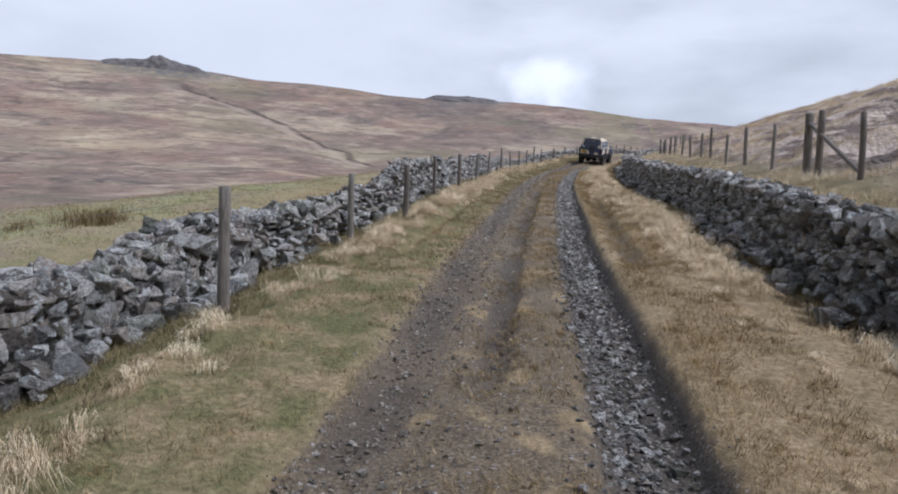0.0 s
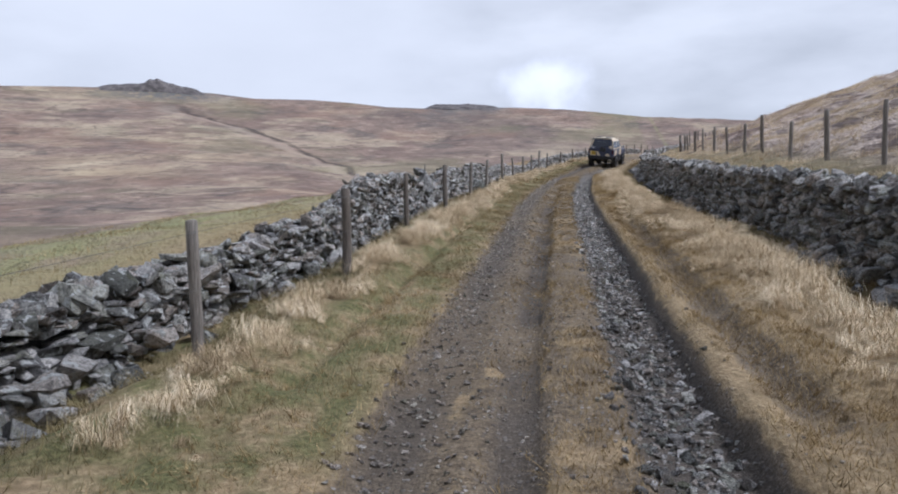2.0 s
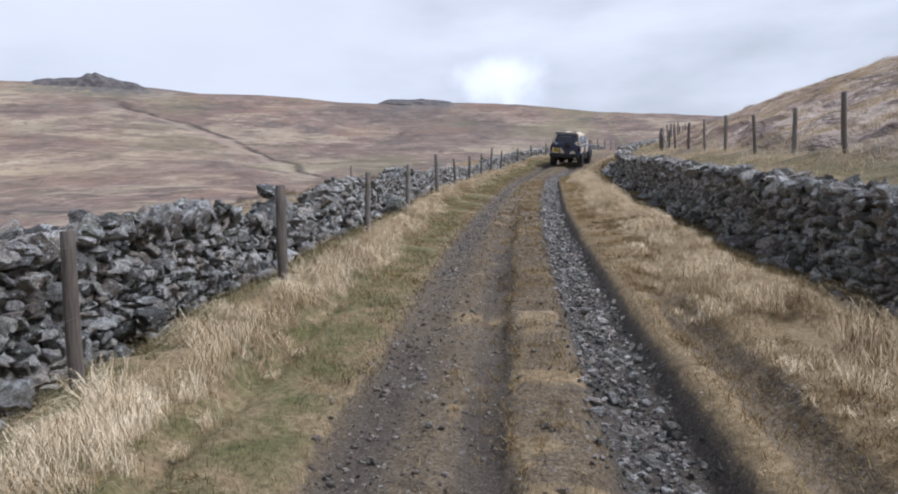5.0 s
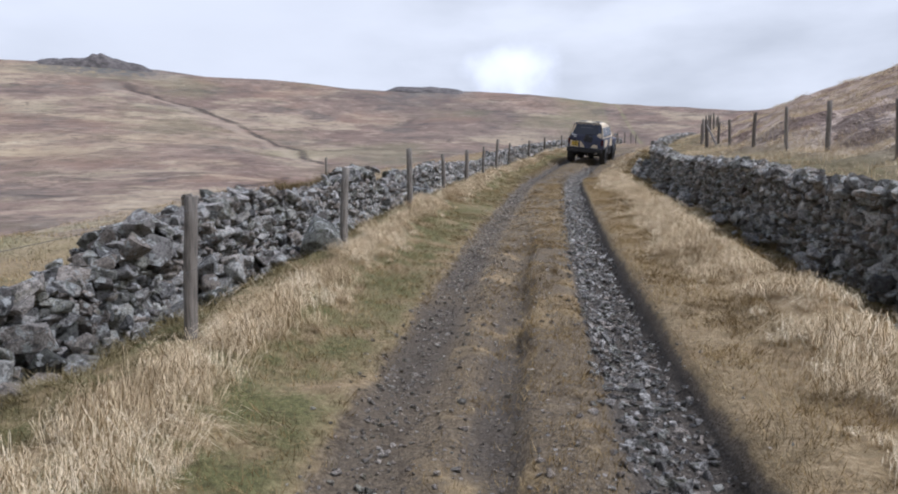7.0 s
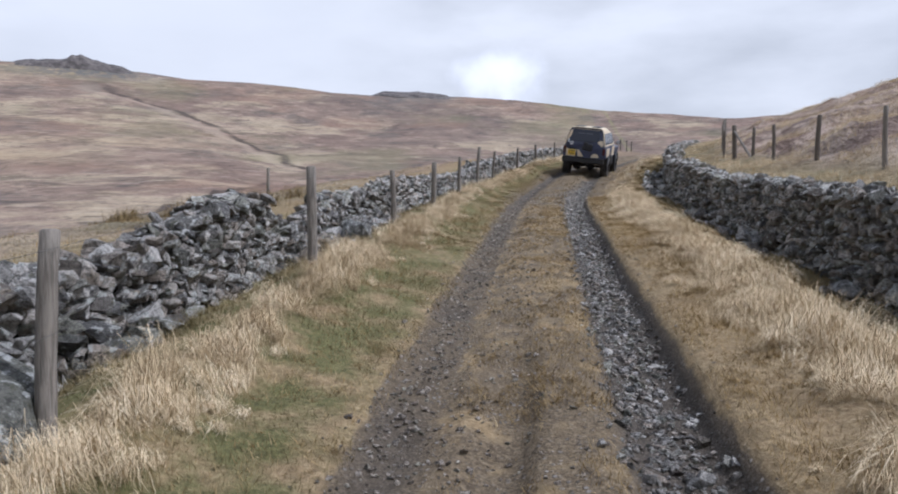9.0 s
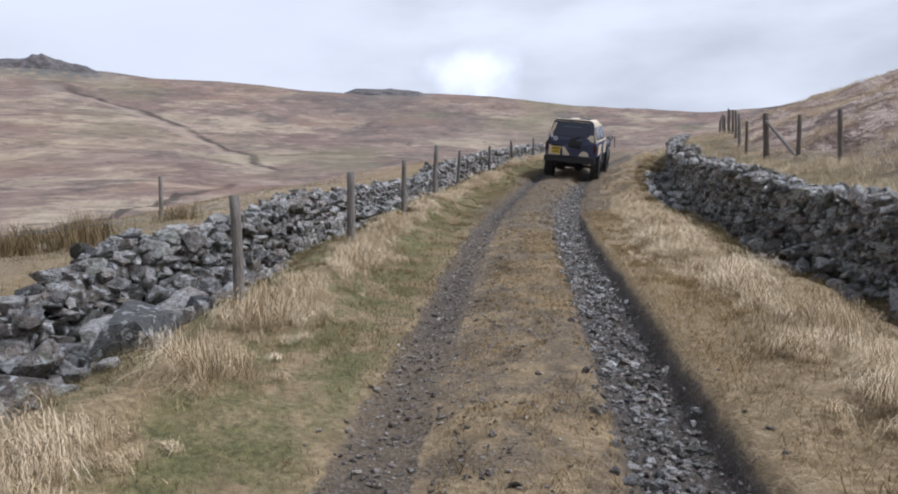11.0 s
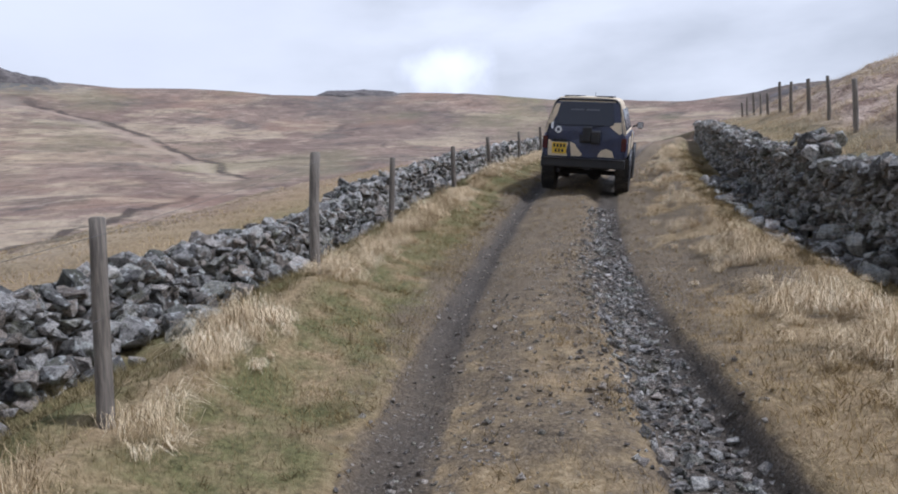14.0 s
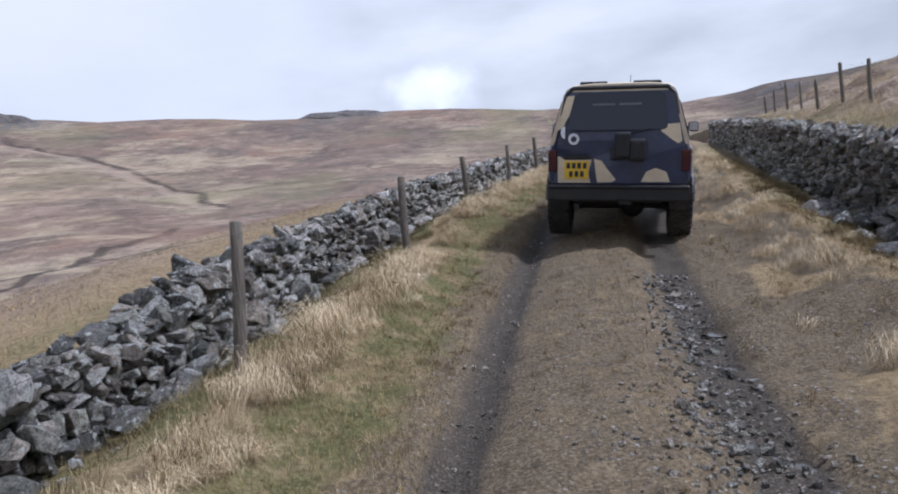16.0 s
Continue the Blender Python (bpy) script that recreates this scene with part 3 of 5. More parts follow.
    def spot(a0, r0, sa, sr):
        return np.exp(-(((az - a0) / sa) ** 2 + ((r - r0) / sr) ** 2))
    broken = smooth(lumps(xx, yy, 22, 91), .32, .6)
    flush = np.clip(.85 * spot(-36.7, 285, 4.5, 55) * broken + .7 * spot(-36, 476, 5.5, 24) * broken + .4 * spot(-28, 300, 4, 40) * broken, 0, 1)
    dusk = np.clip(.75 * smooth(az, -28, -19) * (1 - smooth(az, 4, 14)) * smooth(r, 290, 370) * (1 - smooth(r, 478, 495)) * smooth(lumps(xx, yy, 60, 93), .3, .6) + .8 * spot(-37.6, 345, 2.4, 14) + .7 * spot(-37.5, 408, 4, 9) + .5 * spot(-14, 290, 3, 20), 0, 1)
    bank = smooth(u, 5, 7.5) * (1 - smooth(r, 90, 150))
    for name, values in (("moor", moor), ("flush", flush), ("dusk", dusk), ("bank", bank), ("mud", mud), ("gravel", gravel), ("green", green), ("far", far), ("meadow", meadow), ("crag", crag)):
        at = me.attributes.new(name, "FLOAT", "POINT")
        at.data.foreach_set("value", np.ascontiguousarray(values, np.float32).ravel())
    me.shade_smooth()
    return tagged(new("ground", me), "rutted farm track over straw-coloured moorland and hillside", "ground", kind="structure")


build_ground()


# ------------------------------------------------------------ dry stone walls
def stone_shapes(count, cut, seed, chips=2):
    """Angular blocks in a unit box with knocked-off corners, as vertex arrays and triangle lists."""
    rnd = random.Random(seed)
    made = []
    for _ in range(count):
        bm = bmesh.new()
        taper = [rnd.uniform(.5, 1.0) for _ in range(6)]
        for sx in (-1, 1):
            for sy in (-1, 1):
                for sz in (-1, 1):
                    c = Vector((sx * taper[0 if sz > 0 else 1], sy * taper[2 if sz > 0 else 3], sz * taper[4 if sy > 0 else 5])) * .5
                    c += Vector((rnd.uniform(-.13, .13), rnd.uniform(-.13, .13), rnd.uniform(-.13, .13)))
                    for k in rnd.sample(range(3), chips):
                        p = c.copy()
                        p[k] -= (1 if p[k] > 0 else -1) * rnd.uniform(.03, cut)
                        bm.verts.new(p)
        bmesh.ops.convex_hull(bm, input=bm.verts[:])
        bmesh.ops.delete(bm, geom=[v for v in bm.verts if not v.link_faces], context="VERTS")
        bmesh.ops.triangulate(bm, faces=bm.faces[:])
        bm.normal_update()
        bm.verts.index_update()
        vs = np.array([v.co[:] for v in bm.verts])
        vs = (vs - (vs.max(0) + vs.min(0)) / 2) / (vs.max(0) - vs.min(0))
        fs = np.array([[v.index for v in f.verts] for f in bm.faces])
        bm.free()
        made.append((vs, fs))
    return made


WALL_STONES = stone_shapes(36, .42, 3)
PEBBLES = stone_shapes(12, .30, 4, 1)


def joined(name, shapes, mats, picks, mat):
    verts, faces, base = [], [], 0
    for m, k in zip(mats, picks):
        vs, fs = shapes[k]
        m = np.array(m)
        verts.append(vs @ m[:3, :3].T + m[:3, 3])
        faces.append(fs + base)
        base += len(vs)
    return raw_mesh(name, np.concatenate(verts), np.concatenate(faces).ravel(), 3, mat, flat=True)


STONE_MESHES = [raw_mesh("stone", vs, fs.ravel(), 3, STONE, flat=True) for vs, fs in WALL_STONES]


def stone_wall(name, label, face_y, face_u, side, top_y, top_h, y0, y1, stretch, slump, seed, blocks=(), coarse=((0, 90), (1, 1)), slabs=(0, 0)):
    """A rough wall along the track. side: -1 left, +1 right of it; stretch: where the stones are parts of their own."""
    rnd = random.Random(seed)
    def face(y):
        return float(np.interp(y, face_y, face_u))
    def top(y):
        return float(road_z(y) + np.interp(y, top_y, top_h))
    def at(y, inset, z):
        u = face(y) + side * inset
        d = float(mid(y + .2) - mid(y - .2)) / .4
        return Vector((float(mid(y)) + u, y, z)), -math.atan(d)
    foot_y = np.arange(y0 - 1, y1 + 1, .1)
    feet = {i: height(mid(foot_y) + np.interp(foot_y, face_y, face_u) + side * i, foot_y, False) for i in (0, .13, .5)}
    thing = new(name)
    tagged(thing, label, "stone wall", kind="structure")
    # rubble heart, coloured near black to put shade into the gaps
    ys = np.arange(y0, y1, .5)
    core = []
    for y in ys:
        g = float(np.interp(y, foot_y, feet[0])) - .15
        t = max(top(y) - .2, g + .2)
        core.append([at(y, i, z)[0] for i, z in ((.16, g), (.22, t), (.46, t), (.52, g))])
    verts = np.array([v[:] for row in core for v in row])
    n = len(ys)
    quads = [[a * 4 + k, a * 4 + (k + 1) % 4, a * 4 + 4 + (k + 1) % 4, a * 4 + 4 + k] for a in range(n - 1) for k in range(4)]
    heart = new("wall_heart", raw_mesh("wall_heart", verts, np.array(quads).ravel(), 4, SHADED_RUBBLE))
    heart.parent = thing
    mats, picks, single = [], [], []
    def lay(y, inset, z, w, d, h, tilt=10.0):
        p, yaw = at(y, inset, z)
        turn = Euler([radians(rnd.gauss(0, tilt)), radians(rnd.gauss(0, tilt)), yaw + radians(rnd.gauss(0, tilt * 1.3))]).to_matrix().to_4x4()
        m = Matrix.Translation(p) @ turn @ Matrix.Diagonal((d, w, h, 1))
        k = rnd.randrange(len(WALL_STONES))
        if stretch[0] <= y <= stretch[1] and len(single) < 300 and inset < .3:
            single.append((m, k))
        else:
            mats.append(m)
            picks.append(k)
    for inset, lean in ((.13, .10), (.5, -.08)):
        course = 0
        level = -.05
        while level < 1.5:
            ch = rnd.uniform(.055, .115)
            y = y0 + rnd.uniform(0, .2)
            while y < y1:
                far = y > 62
                w = (.065 + .165 * rnd.random() ** 2.2) * (1.5 if far else 1) * (1.3 if course == 0 else 1) * float(np.interp(y, *coarse))
                big = float(np.interp(y, *coarse))
                slab_like = slabs[0] < y < slabs[1] and rnd.random() < .6
                w *= 1.6 if slab_like else 1
                if rnd.random() < .045:
                    w *= 2.1
                g = float(np.interp(y, foot_y, feet[inset]))
                z = g + level + ch / 2
                limit = top(y) + rnd.uniform(-.07, .05)
                if z + ch * .3 < limit and (inset < .3 or z > limit - .45):
                    lay(y + w / 2, inset + lean * level + rnd.gauss(0, .04), z + rnd.gauss(0, .022), w * 1.1, rnd.uniform(.16, .30), ch * (rnd.uniform(.7, 1.0) if slab_like else rnd.uniform(.95, 1.75) * big ** 1.3), 7 if slab_like else 17)
                y += w * .93
            level += ch * .92
            course += 1
    # loose top stones
    y = y0
    while y < y1:
        w = .085 + .22 * rnd.random() ** 1.9
        for inset in (.14, .33, .5):
            if rnd.random() < .8:
                h = w * rnd.uniform(.45, .9)
                lay(y + rnd.uniform(0, w), inset + rnd.gauss(0, .05), top(y) - .04 + rnd.uniform(-.06, .05), w, rnd.uniform(.12, .28), h, 24)
        y += w * .7
    for y, inset, down, w, h in blocks:
        lay(y, inset, top(y) - down, w, w * .9, h, 9)
    # fallen stones at the foot
    for a, b, count, reach in slump:
        for _ in range(count):
            y, out = rnd.uniform(a, b), min(abs(rnd.gauss(0, reach)), 1.4 * reach)
            s = .07 + .22 * rnd.random() ** 1.8
            g = float(height(mid(y) + face(y) - side * out, y))
            lay(y, -out, g + s * .22 + max(0, .35 - out) * rnd.random(), s * 1.2, s, s * rnd.uniform(.55, .9), 22)
    for m, k in single:
        ob = new("stone", STONE_MESHES[k])
        ob.parent = thing
        ob.matrix_world = m
    rest = new("wall_stones", joined("wall_stones", WALL_STONES, mats, picks, STONE))
    rest.parent = thing
    tagged(rest, kind="stuff")
    return thing


LEFT_TOP_Y = [-5, 5, 6, 7.8, 9.5, 12, 13.2, 14.3, 14.7, 16.4, 17.8, 19.3, 22.8, 23.8, 24.2, 24.6, 24.9, 25.1, 25.6, 26.2, 26.5, 27, 28, 28.8, 29.9, 31.1, 32.5, 34.3, 35.3, 36.2, 37.1, 37.7, 39.2, 40.6, 43, 44.2, 45, 46.2, 47.4, 48.6, 50, 54.2, 55, 57, 61, 66, 100]
LEFT_TOP_H = [0.6, 0.58, 0.46, 0.74, 0.62, 0.6, 0.54, 0.56, 0.66, 0.66, 0.82, 1.1, 1.05, 0.68, 0.76, 0.93, 0.9, 0.75, 0.6, 0.62, 0.74, 0.91, 0.91, 1.04, 1.02, 0.84, 0.76, 1.05, 1.1, 0.65, 0.38, 0.6, 0.84, 0.72, 0.78, 0.88, 0.85, 0.66, 0.72, 0.68, 0.67, 0.6, 0.84, 0.76, 0.78, 0.75, 0.8]
stone_wall("dry_stone_wall", "tumbledown grey dry stone wall beside the farm track", [-5, 7, 15, 30, 42, 50, 55, 62, 100], [-3.5, -3.5, -3.42, -3.25, -3.45, -3.5, -3.3, -3.3, -3.4], -1,
           LEFT_TOP_Y, LEFT_TOP_H, -3, 96, (25, 31), [(3, 12, 110, .25), (13, 24, 60, .2), (24, 33, 110, .22), (36.2, 41, 260, .42), (44, 62, 170, .25)], 7,
           [(24.25, .2, .02, .44, .36), (24.75, .25, .1, .5, .42), (24.7, .3, -.2, .36, .22), (24.35, .1, .3, .4, .34), (27.1, .2, -.03, .36, .24), (27.25, .12, .2, .46, .26), (43.6, .2, .06, .6, .2), (12.3, .12, .24, .62, .15), (12.8, .12, .34, .5, .1), (13.2, .08, .46, .55, .11)],
           ((0, 8, 9.5, 16, 18, 60), (1.45, 1.45, 1.2, 1.15, 1, 1)), (9.5, 16))
RIGHT_TOP_Y = [-5, 7, 9, 12, 18, 23, 29, 31, 35, 39, 43.5, 46, 50, 51.4, 53.1, 53.4, 54.2, 54.5, 57, 60, 70, 90]
RIGHT_TOP_H = [1.05, 1.05, 1.04, 1.1, 1.07, 1.03, 1.08, 1.05, 1.1, 1.05, .95, 1.1, 1.15, 1.08, .98, 1.32, 1.34, 1.0, 1.0, 1.02, 1.05, 1.05]
stone_wall("dry_stone_wall", "dark grey dry stone wall holding back a grassy bank", RIGHT_FACE_Y, RIGHT_FACE_U, 1,
           RIGHT_TOP_Y, RIGHT_TOP_H, -3, 88, (33, 40), [(4, 16, 90, .3), (20, 36, 70, .25), (38, 44, 60, .3), (50, 60, 220, .5)], 8)


def boulder(label, x, y, size, yaw, seed):
    rnd = random.Random(seed)
    (vs, fs), = stone_shapes(1, .34, seed, 3)
    ob = new("boulder", raw_mesh("boulder", vs * np.array(size), fs.ravel(), 3, BOULDER, flat=True))
    ob.matrix_world = pose(x, y, float(height(x, y)) + size[2] * .3, rnd.uniform(-8, 8), rnd.uniform(-8, 8), yaw)
    return tagged(ob, label, "boulder")


boulder("big lichened grey boulder leaning at the wall foot", -3.05, 30.0, (.55, .75, .62), 20, 3)
boulder("flat grey boulder fallen among the wall rubble", -3.12, 37.75, (.5, .75, .32), 10, 5)


# ------------------------------------------------------------ fences
def post_mesh(bm, foot, head, radius, seed):
    rnd = random.Random(seed)
    foot, head = Vector(foot), Vector(head)
    rings, sides = 6, 12
    axis = (head - foot)
    rot = axis.to_track_quat("Z", "Y").to_matrix()
    rows = []
    bend = Vector((rnd.gauss(0, .012), rnd.gauss(0, .012), 0))
    for k in range(rings + 1):
        t = k / rings
        c = foot + axis * t + bend * math.sin(t * math.pi)
        r = radius * (1.05 - .1 * t)
        rows.append([bm.verts.new(c + rot @ Vector((math.cos(a) * r * (1 + rnd.gauss(0, .035)), math.sin(a) * r * (1 + rnd.gauss(0, .035)), 0))) for a in (2 * math.pi * j / sides for j in range(sides))])
    cap = [bm.verts.new(head + axis.normalized() * radius * .18 + (v.co - head) * .72) for v in rows[-1]]
    rows.append(cap)
    for a, b in zip(rows, rows[1:]):
        for j in range(sides):
            bm.faces.new((a[j], a[(j + 1) % sides], b[(j + 1) % sides], b[j]))
    bm.faces.new(cap)
    bm.faces.new(list(reversed(rows[0])))
    return bm


def wire_line(bm, pts, r=.0014):
    for a, b in zip(pts, pts[1:]):
        rod(bm, a, b, r, r, 4)


def fence(label, posts, wires, radius, braces=(), tall=(), group=""):
    """posts: foot x, foot y, head x, head y, head z. wires: heights below the heads."""
    thing = new("post_and_wire_fence")
    tagged(thing, label, "fence", group)
    heads = []
    for k, (fx, fy, hx, hy, hz) in enumerate(posts):
        g = float(height(fx, fy))
        r = radius * (1.5 if k in tall else 1) * (1 + .12 * math.sin(k * 2.7))
        part("post", post_mesh(bmesh.new(), (fx, fy, g - .25), (hx, hy, hz), r, k + 5), WOOD, thing, "", True)
        heads.append((Vector((fx, fy, g)), Vector((hx, hy, hz)), r))
    for drop in wires:
        bm = bmesh.new()
        for (f0, h0, r0), (f1, h1, r1) in zip(heads, heads[1:]):
            a = h0 + (f0 - h0).normalized() * drop + Vector((r0 + .004, 0, 0))
            b = h1 + (f1 - h1).normalized() * drop + Vector((r1 + .004, 0, 0))
            m = (a + b) / 2 - Vector((0, 0, .012))
            wire_line(bm, [a, m, b])
        part("wire", bm, WIRE, thing, "thin galvanised fence wire")
    for a, b in braces:
        bm = bmesh.new()
        rod(bm, heads[a][1] + Vector((0, 0, -.18)), heads[b][0] + Vector((0, 0, .12)), .04, .04, 10)
        part("brace", bm, WOOD, thing, "slanting timber brace")
    return thing


LEFT_POSTS = [(-2.05, 2.1, -2.05, 2.1, 1.2), (-2.156, 6.25, -2.19, 6.3, 1.52), (-2.42, 10.63, -2.40, 10.55, 1.83), (-2.46, 14.16, -2.44, 14.17, 2.17), (-2.715, 18.41, -2.73, 18.41, 2.58),
              (-2.63, 21.75, -2.67, 21.85, 2.94), (-2.71, 25.9, -2.68, 25.9, 3.27), (-2.82, 30.16, -2.79, 30.2, 3.64), (-2.72, 34.2, -2.74, 34.23, 4.15), (-2.73, 38.6, -2.77, 38.7, 4.31),
              (-2.6, 42.33, -2.565, 42.3, 4.64), (-2.43, 46.08, -2.41, 46.15, 5.0), (-2.24, 49.9, -2.185, 50.0, 5.55), (-2.03, 53.93, -1.91, 53.97, 5.69), (-1.16, 58.2, -1.16, 58.4, 6.12),
              (-.39, 62.3, -.40, 62.25, 6.59), (.58, 66.18, .62, 66.2, 7.03)]
for y in (70.2, 74.3, 78.4, 82.5, 86.6, 90.7, 95, 99):
    LEFT_POSTS.append((float(mid(y)) - 2.45, y, float(mid(y)) - 2.43, y, float(height(mid(y) - 2.45, y)) + 1.08))
fence("weathered round timber posts with slack wire beside the wall", LEFT_POSTS, (.08, .5), .05)
RIGHT_POSTS = [(5.6, 10.9), (5.6, 13.7), (5.6, 15.9), (5.62, 16.7), (5.63, 19.55), (5.64, 22.6), (5.63, 25.4), (5.7, 28.6), (5.8, 31.6), (5.8, 34.6), (5.93, 38.2), (5.92, 40.9), (6.1, 44.6), (6.17, 47.9), (6.38, 50.6), (6.43, 52.93),
               (6.75, 55.6), (7.4, 58.4), (8.1, 61.2), (8.85, 64), (9.6, 67), (10.4, 70), (11.1, 73), (11.9, 76), (12.7, 79), (13.4, 82), (14.2, 85)]
right_rows = []
for k, (x, y) in enumerate(RIGHT_POSTS):
    h = 1.32 if k in (2, 3, 15) else 1.08 + .06 * math.sin(k * 1.9)
    lean = .03 * math.sin(k * 3.3)
    right_rows.append((x, y, x + lean, y, float(height(x, y)) + h))
fence("grey timber posts and wire along the hill bank", right_rows, (.08, .35, .62, .85), .05, ((3, 1), (15, 14)), (2, 3, 15))


def lone_post(x, y, top):
    bm = bmesh.new()
    g = float(height(x, y))
    post_mesh(bm, (0, 0, -.25), (.02, 0, top - g), .055, 77)
    ob = part("fence_post", bm, WOOD, None, "", True)
    ob.location = (x, y, g)
    return tagged(ob, "solitary weathered timber post in the field below", "fence post")


lone_post(-9.59, 50.95, 4.97)


# ------------------------------------------------------------ loose stone on the track
def scatter(name, label, count, place, size, seed, mat=GRAVEL):
    rng = np.random.default_rng(seed)
    u, y = place(rng, count)
    x = mid(y) + u
    z = height(x, y)
    s = size(rng, len(u))
    mats, picks = [], []
    for k in range(len(u)):
        turn = Euler(rng.normal(0, .35, 3) + np.array((0, 0, rng.uniform(0, 6.28)))).to_matrix().to_4x4()
        mats.append(Matrix.Translation((x[k], y[k], z[k] + s[k] * .12)) @ turn @ Matrix.Diagonal((s[k], s[k] * rng.uniform(.6, 1.0), s[k] * rng.uniform(.35, .7), 1)))
        picks.append(int(rng.integers(len(PEBBLES))))
    return tagged(new(name, joined(name, PEBBLES, mats, picks, mat)), label, "stones", kind="stuff")


scatter("track_gravel", "broken grey stone filling the washed-out wheel rut", 19000,
        lambda r, n: (np.where(r.random(n) < .55, r.uniform(.5, 1.03, n), np.clip(r.normal(.74, .14, n), .38, 1.03)) - .12 * (r.random(n) < .3) * r.random(n), np.where(r.random(n) < .05, r.uniform(51, 57, n), r.uniform(1.5, 52, n))),
        lambda r, n: np.clip(r.lognormal(-3.4, .45, n), .014, .10), 31)
scatter("track_gravel", "small stones pressed into the muddy wheel rut", 4800,
        lambda r, n: (r.normal(-.84, .12, n), np.where(r.random(n) < .06, r.uniform(46, 60, n), r.uniform(1.5, 46, n))), lambda r, n: np.clip(r.lognormal(-3.75, .4, n), .012, .06), 32, CHIPS)
scatter("track_gravel", "scattered chips of pale stone on the trodden crown", 6500,
        lambda r, n: (np.where(r.random(n) < .6, r.normal(-.4, .3, n), r.uniform(-1.2, 1.3, n)), r.uniform(1.5, 50, n)), lambda r, n: np.clip(r.lognormal(-3.9, .42, n), .010, .06), 33, CHIPS)
scatter("track_gravel", "rubble spread across the steep part of the track", 2200,
        lambda r, n: (np.clip(r.normal(.6, .28, n), -.4, 1.2), r.uniform(46.5, 53.5, n)), lambda r, n: np.clip(r.lognormal(-3.9, .45, n), .010, .07), 34, CHIPS)


# ------------------------------------------------------------ grass
def blades(name, label, x, y, length, width, lean, mat, tone, seed, drift=(0.0, 0.0), joints=2):
    """Many thin leaves, each bent over in its own direction."""
    rng = np.random.default_rng(seed)
    n = len(x)
    z = height(x, y) - .01
    a = rng.uniform(0, 2 * np.pi, n)
    side = np.stack([np.cos(a), np.sin(a), np.zeros(n)], -1) * (width / 2)[:, None]
    b = rng.uniform(0, 2 * np.pi, n)
    flow = np.stack([np.cos(b) + drift[0], np.sin(b) + drift[1], np.zeros(n)], -1) * (lean * rng.uniform(.3, 1.2, n))[:, None]
    up = np.array([0, 0, 1.0])
    root = np.stack([x, y, z], -1)
    tip = root + length[:, None] * (up * np.sqrt(np.clip(1 - np.minimum((flow ** 2).sum(-1), .92), .06, 1))[:, None] + flow)
    if joints == 1:
        verts = np.stack([root - side, root + side, tip], 1).reshape(-1, 3)
        faces = np.arange(3 * n)
        per = 3
    else:
        knee = root + length[:, None] * (up * .55 + flow * .32)
        verts = np.stack([root - side, root + side, knee - side * .8, knee + side * .8, tip], 1).reshape(-1, 3)
        base = (np.arange(n) * 5)[:, None]
        faces = (base + np.array([0, 1, 3, 0, 3, 2, 2, 3, 4])).ravel()
        per = 5
    me = raw_mesh(name, verts, faces, 3, mat, np.repeat(np.clip(tone, 0, 1), per))
    return tagged(new(name, me), label, "grass", kind="stuff")


def sown(count, u0, u1, y0, y1, seed, keep=None, near=1.0):
    """Places over a strip beside the track, thicker towards its start where near is over 1, kept by a rule."""
    rng = np.random.default_rng(seed)
    u = rng.uniform(u0, u1, count)
    y = rng.uniform(y0, y1, count)
    x = mid(y) + u
    if keep is not None:
        k = rng.random(count) < keep(u, x, y)
        u, x, y = u[k], x[k], y[k]
    return u, x, y, rng


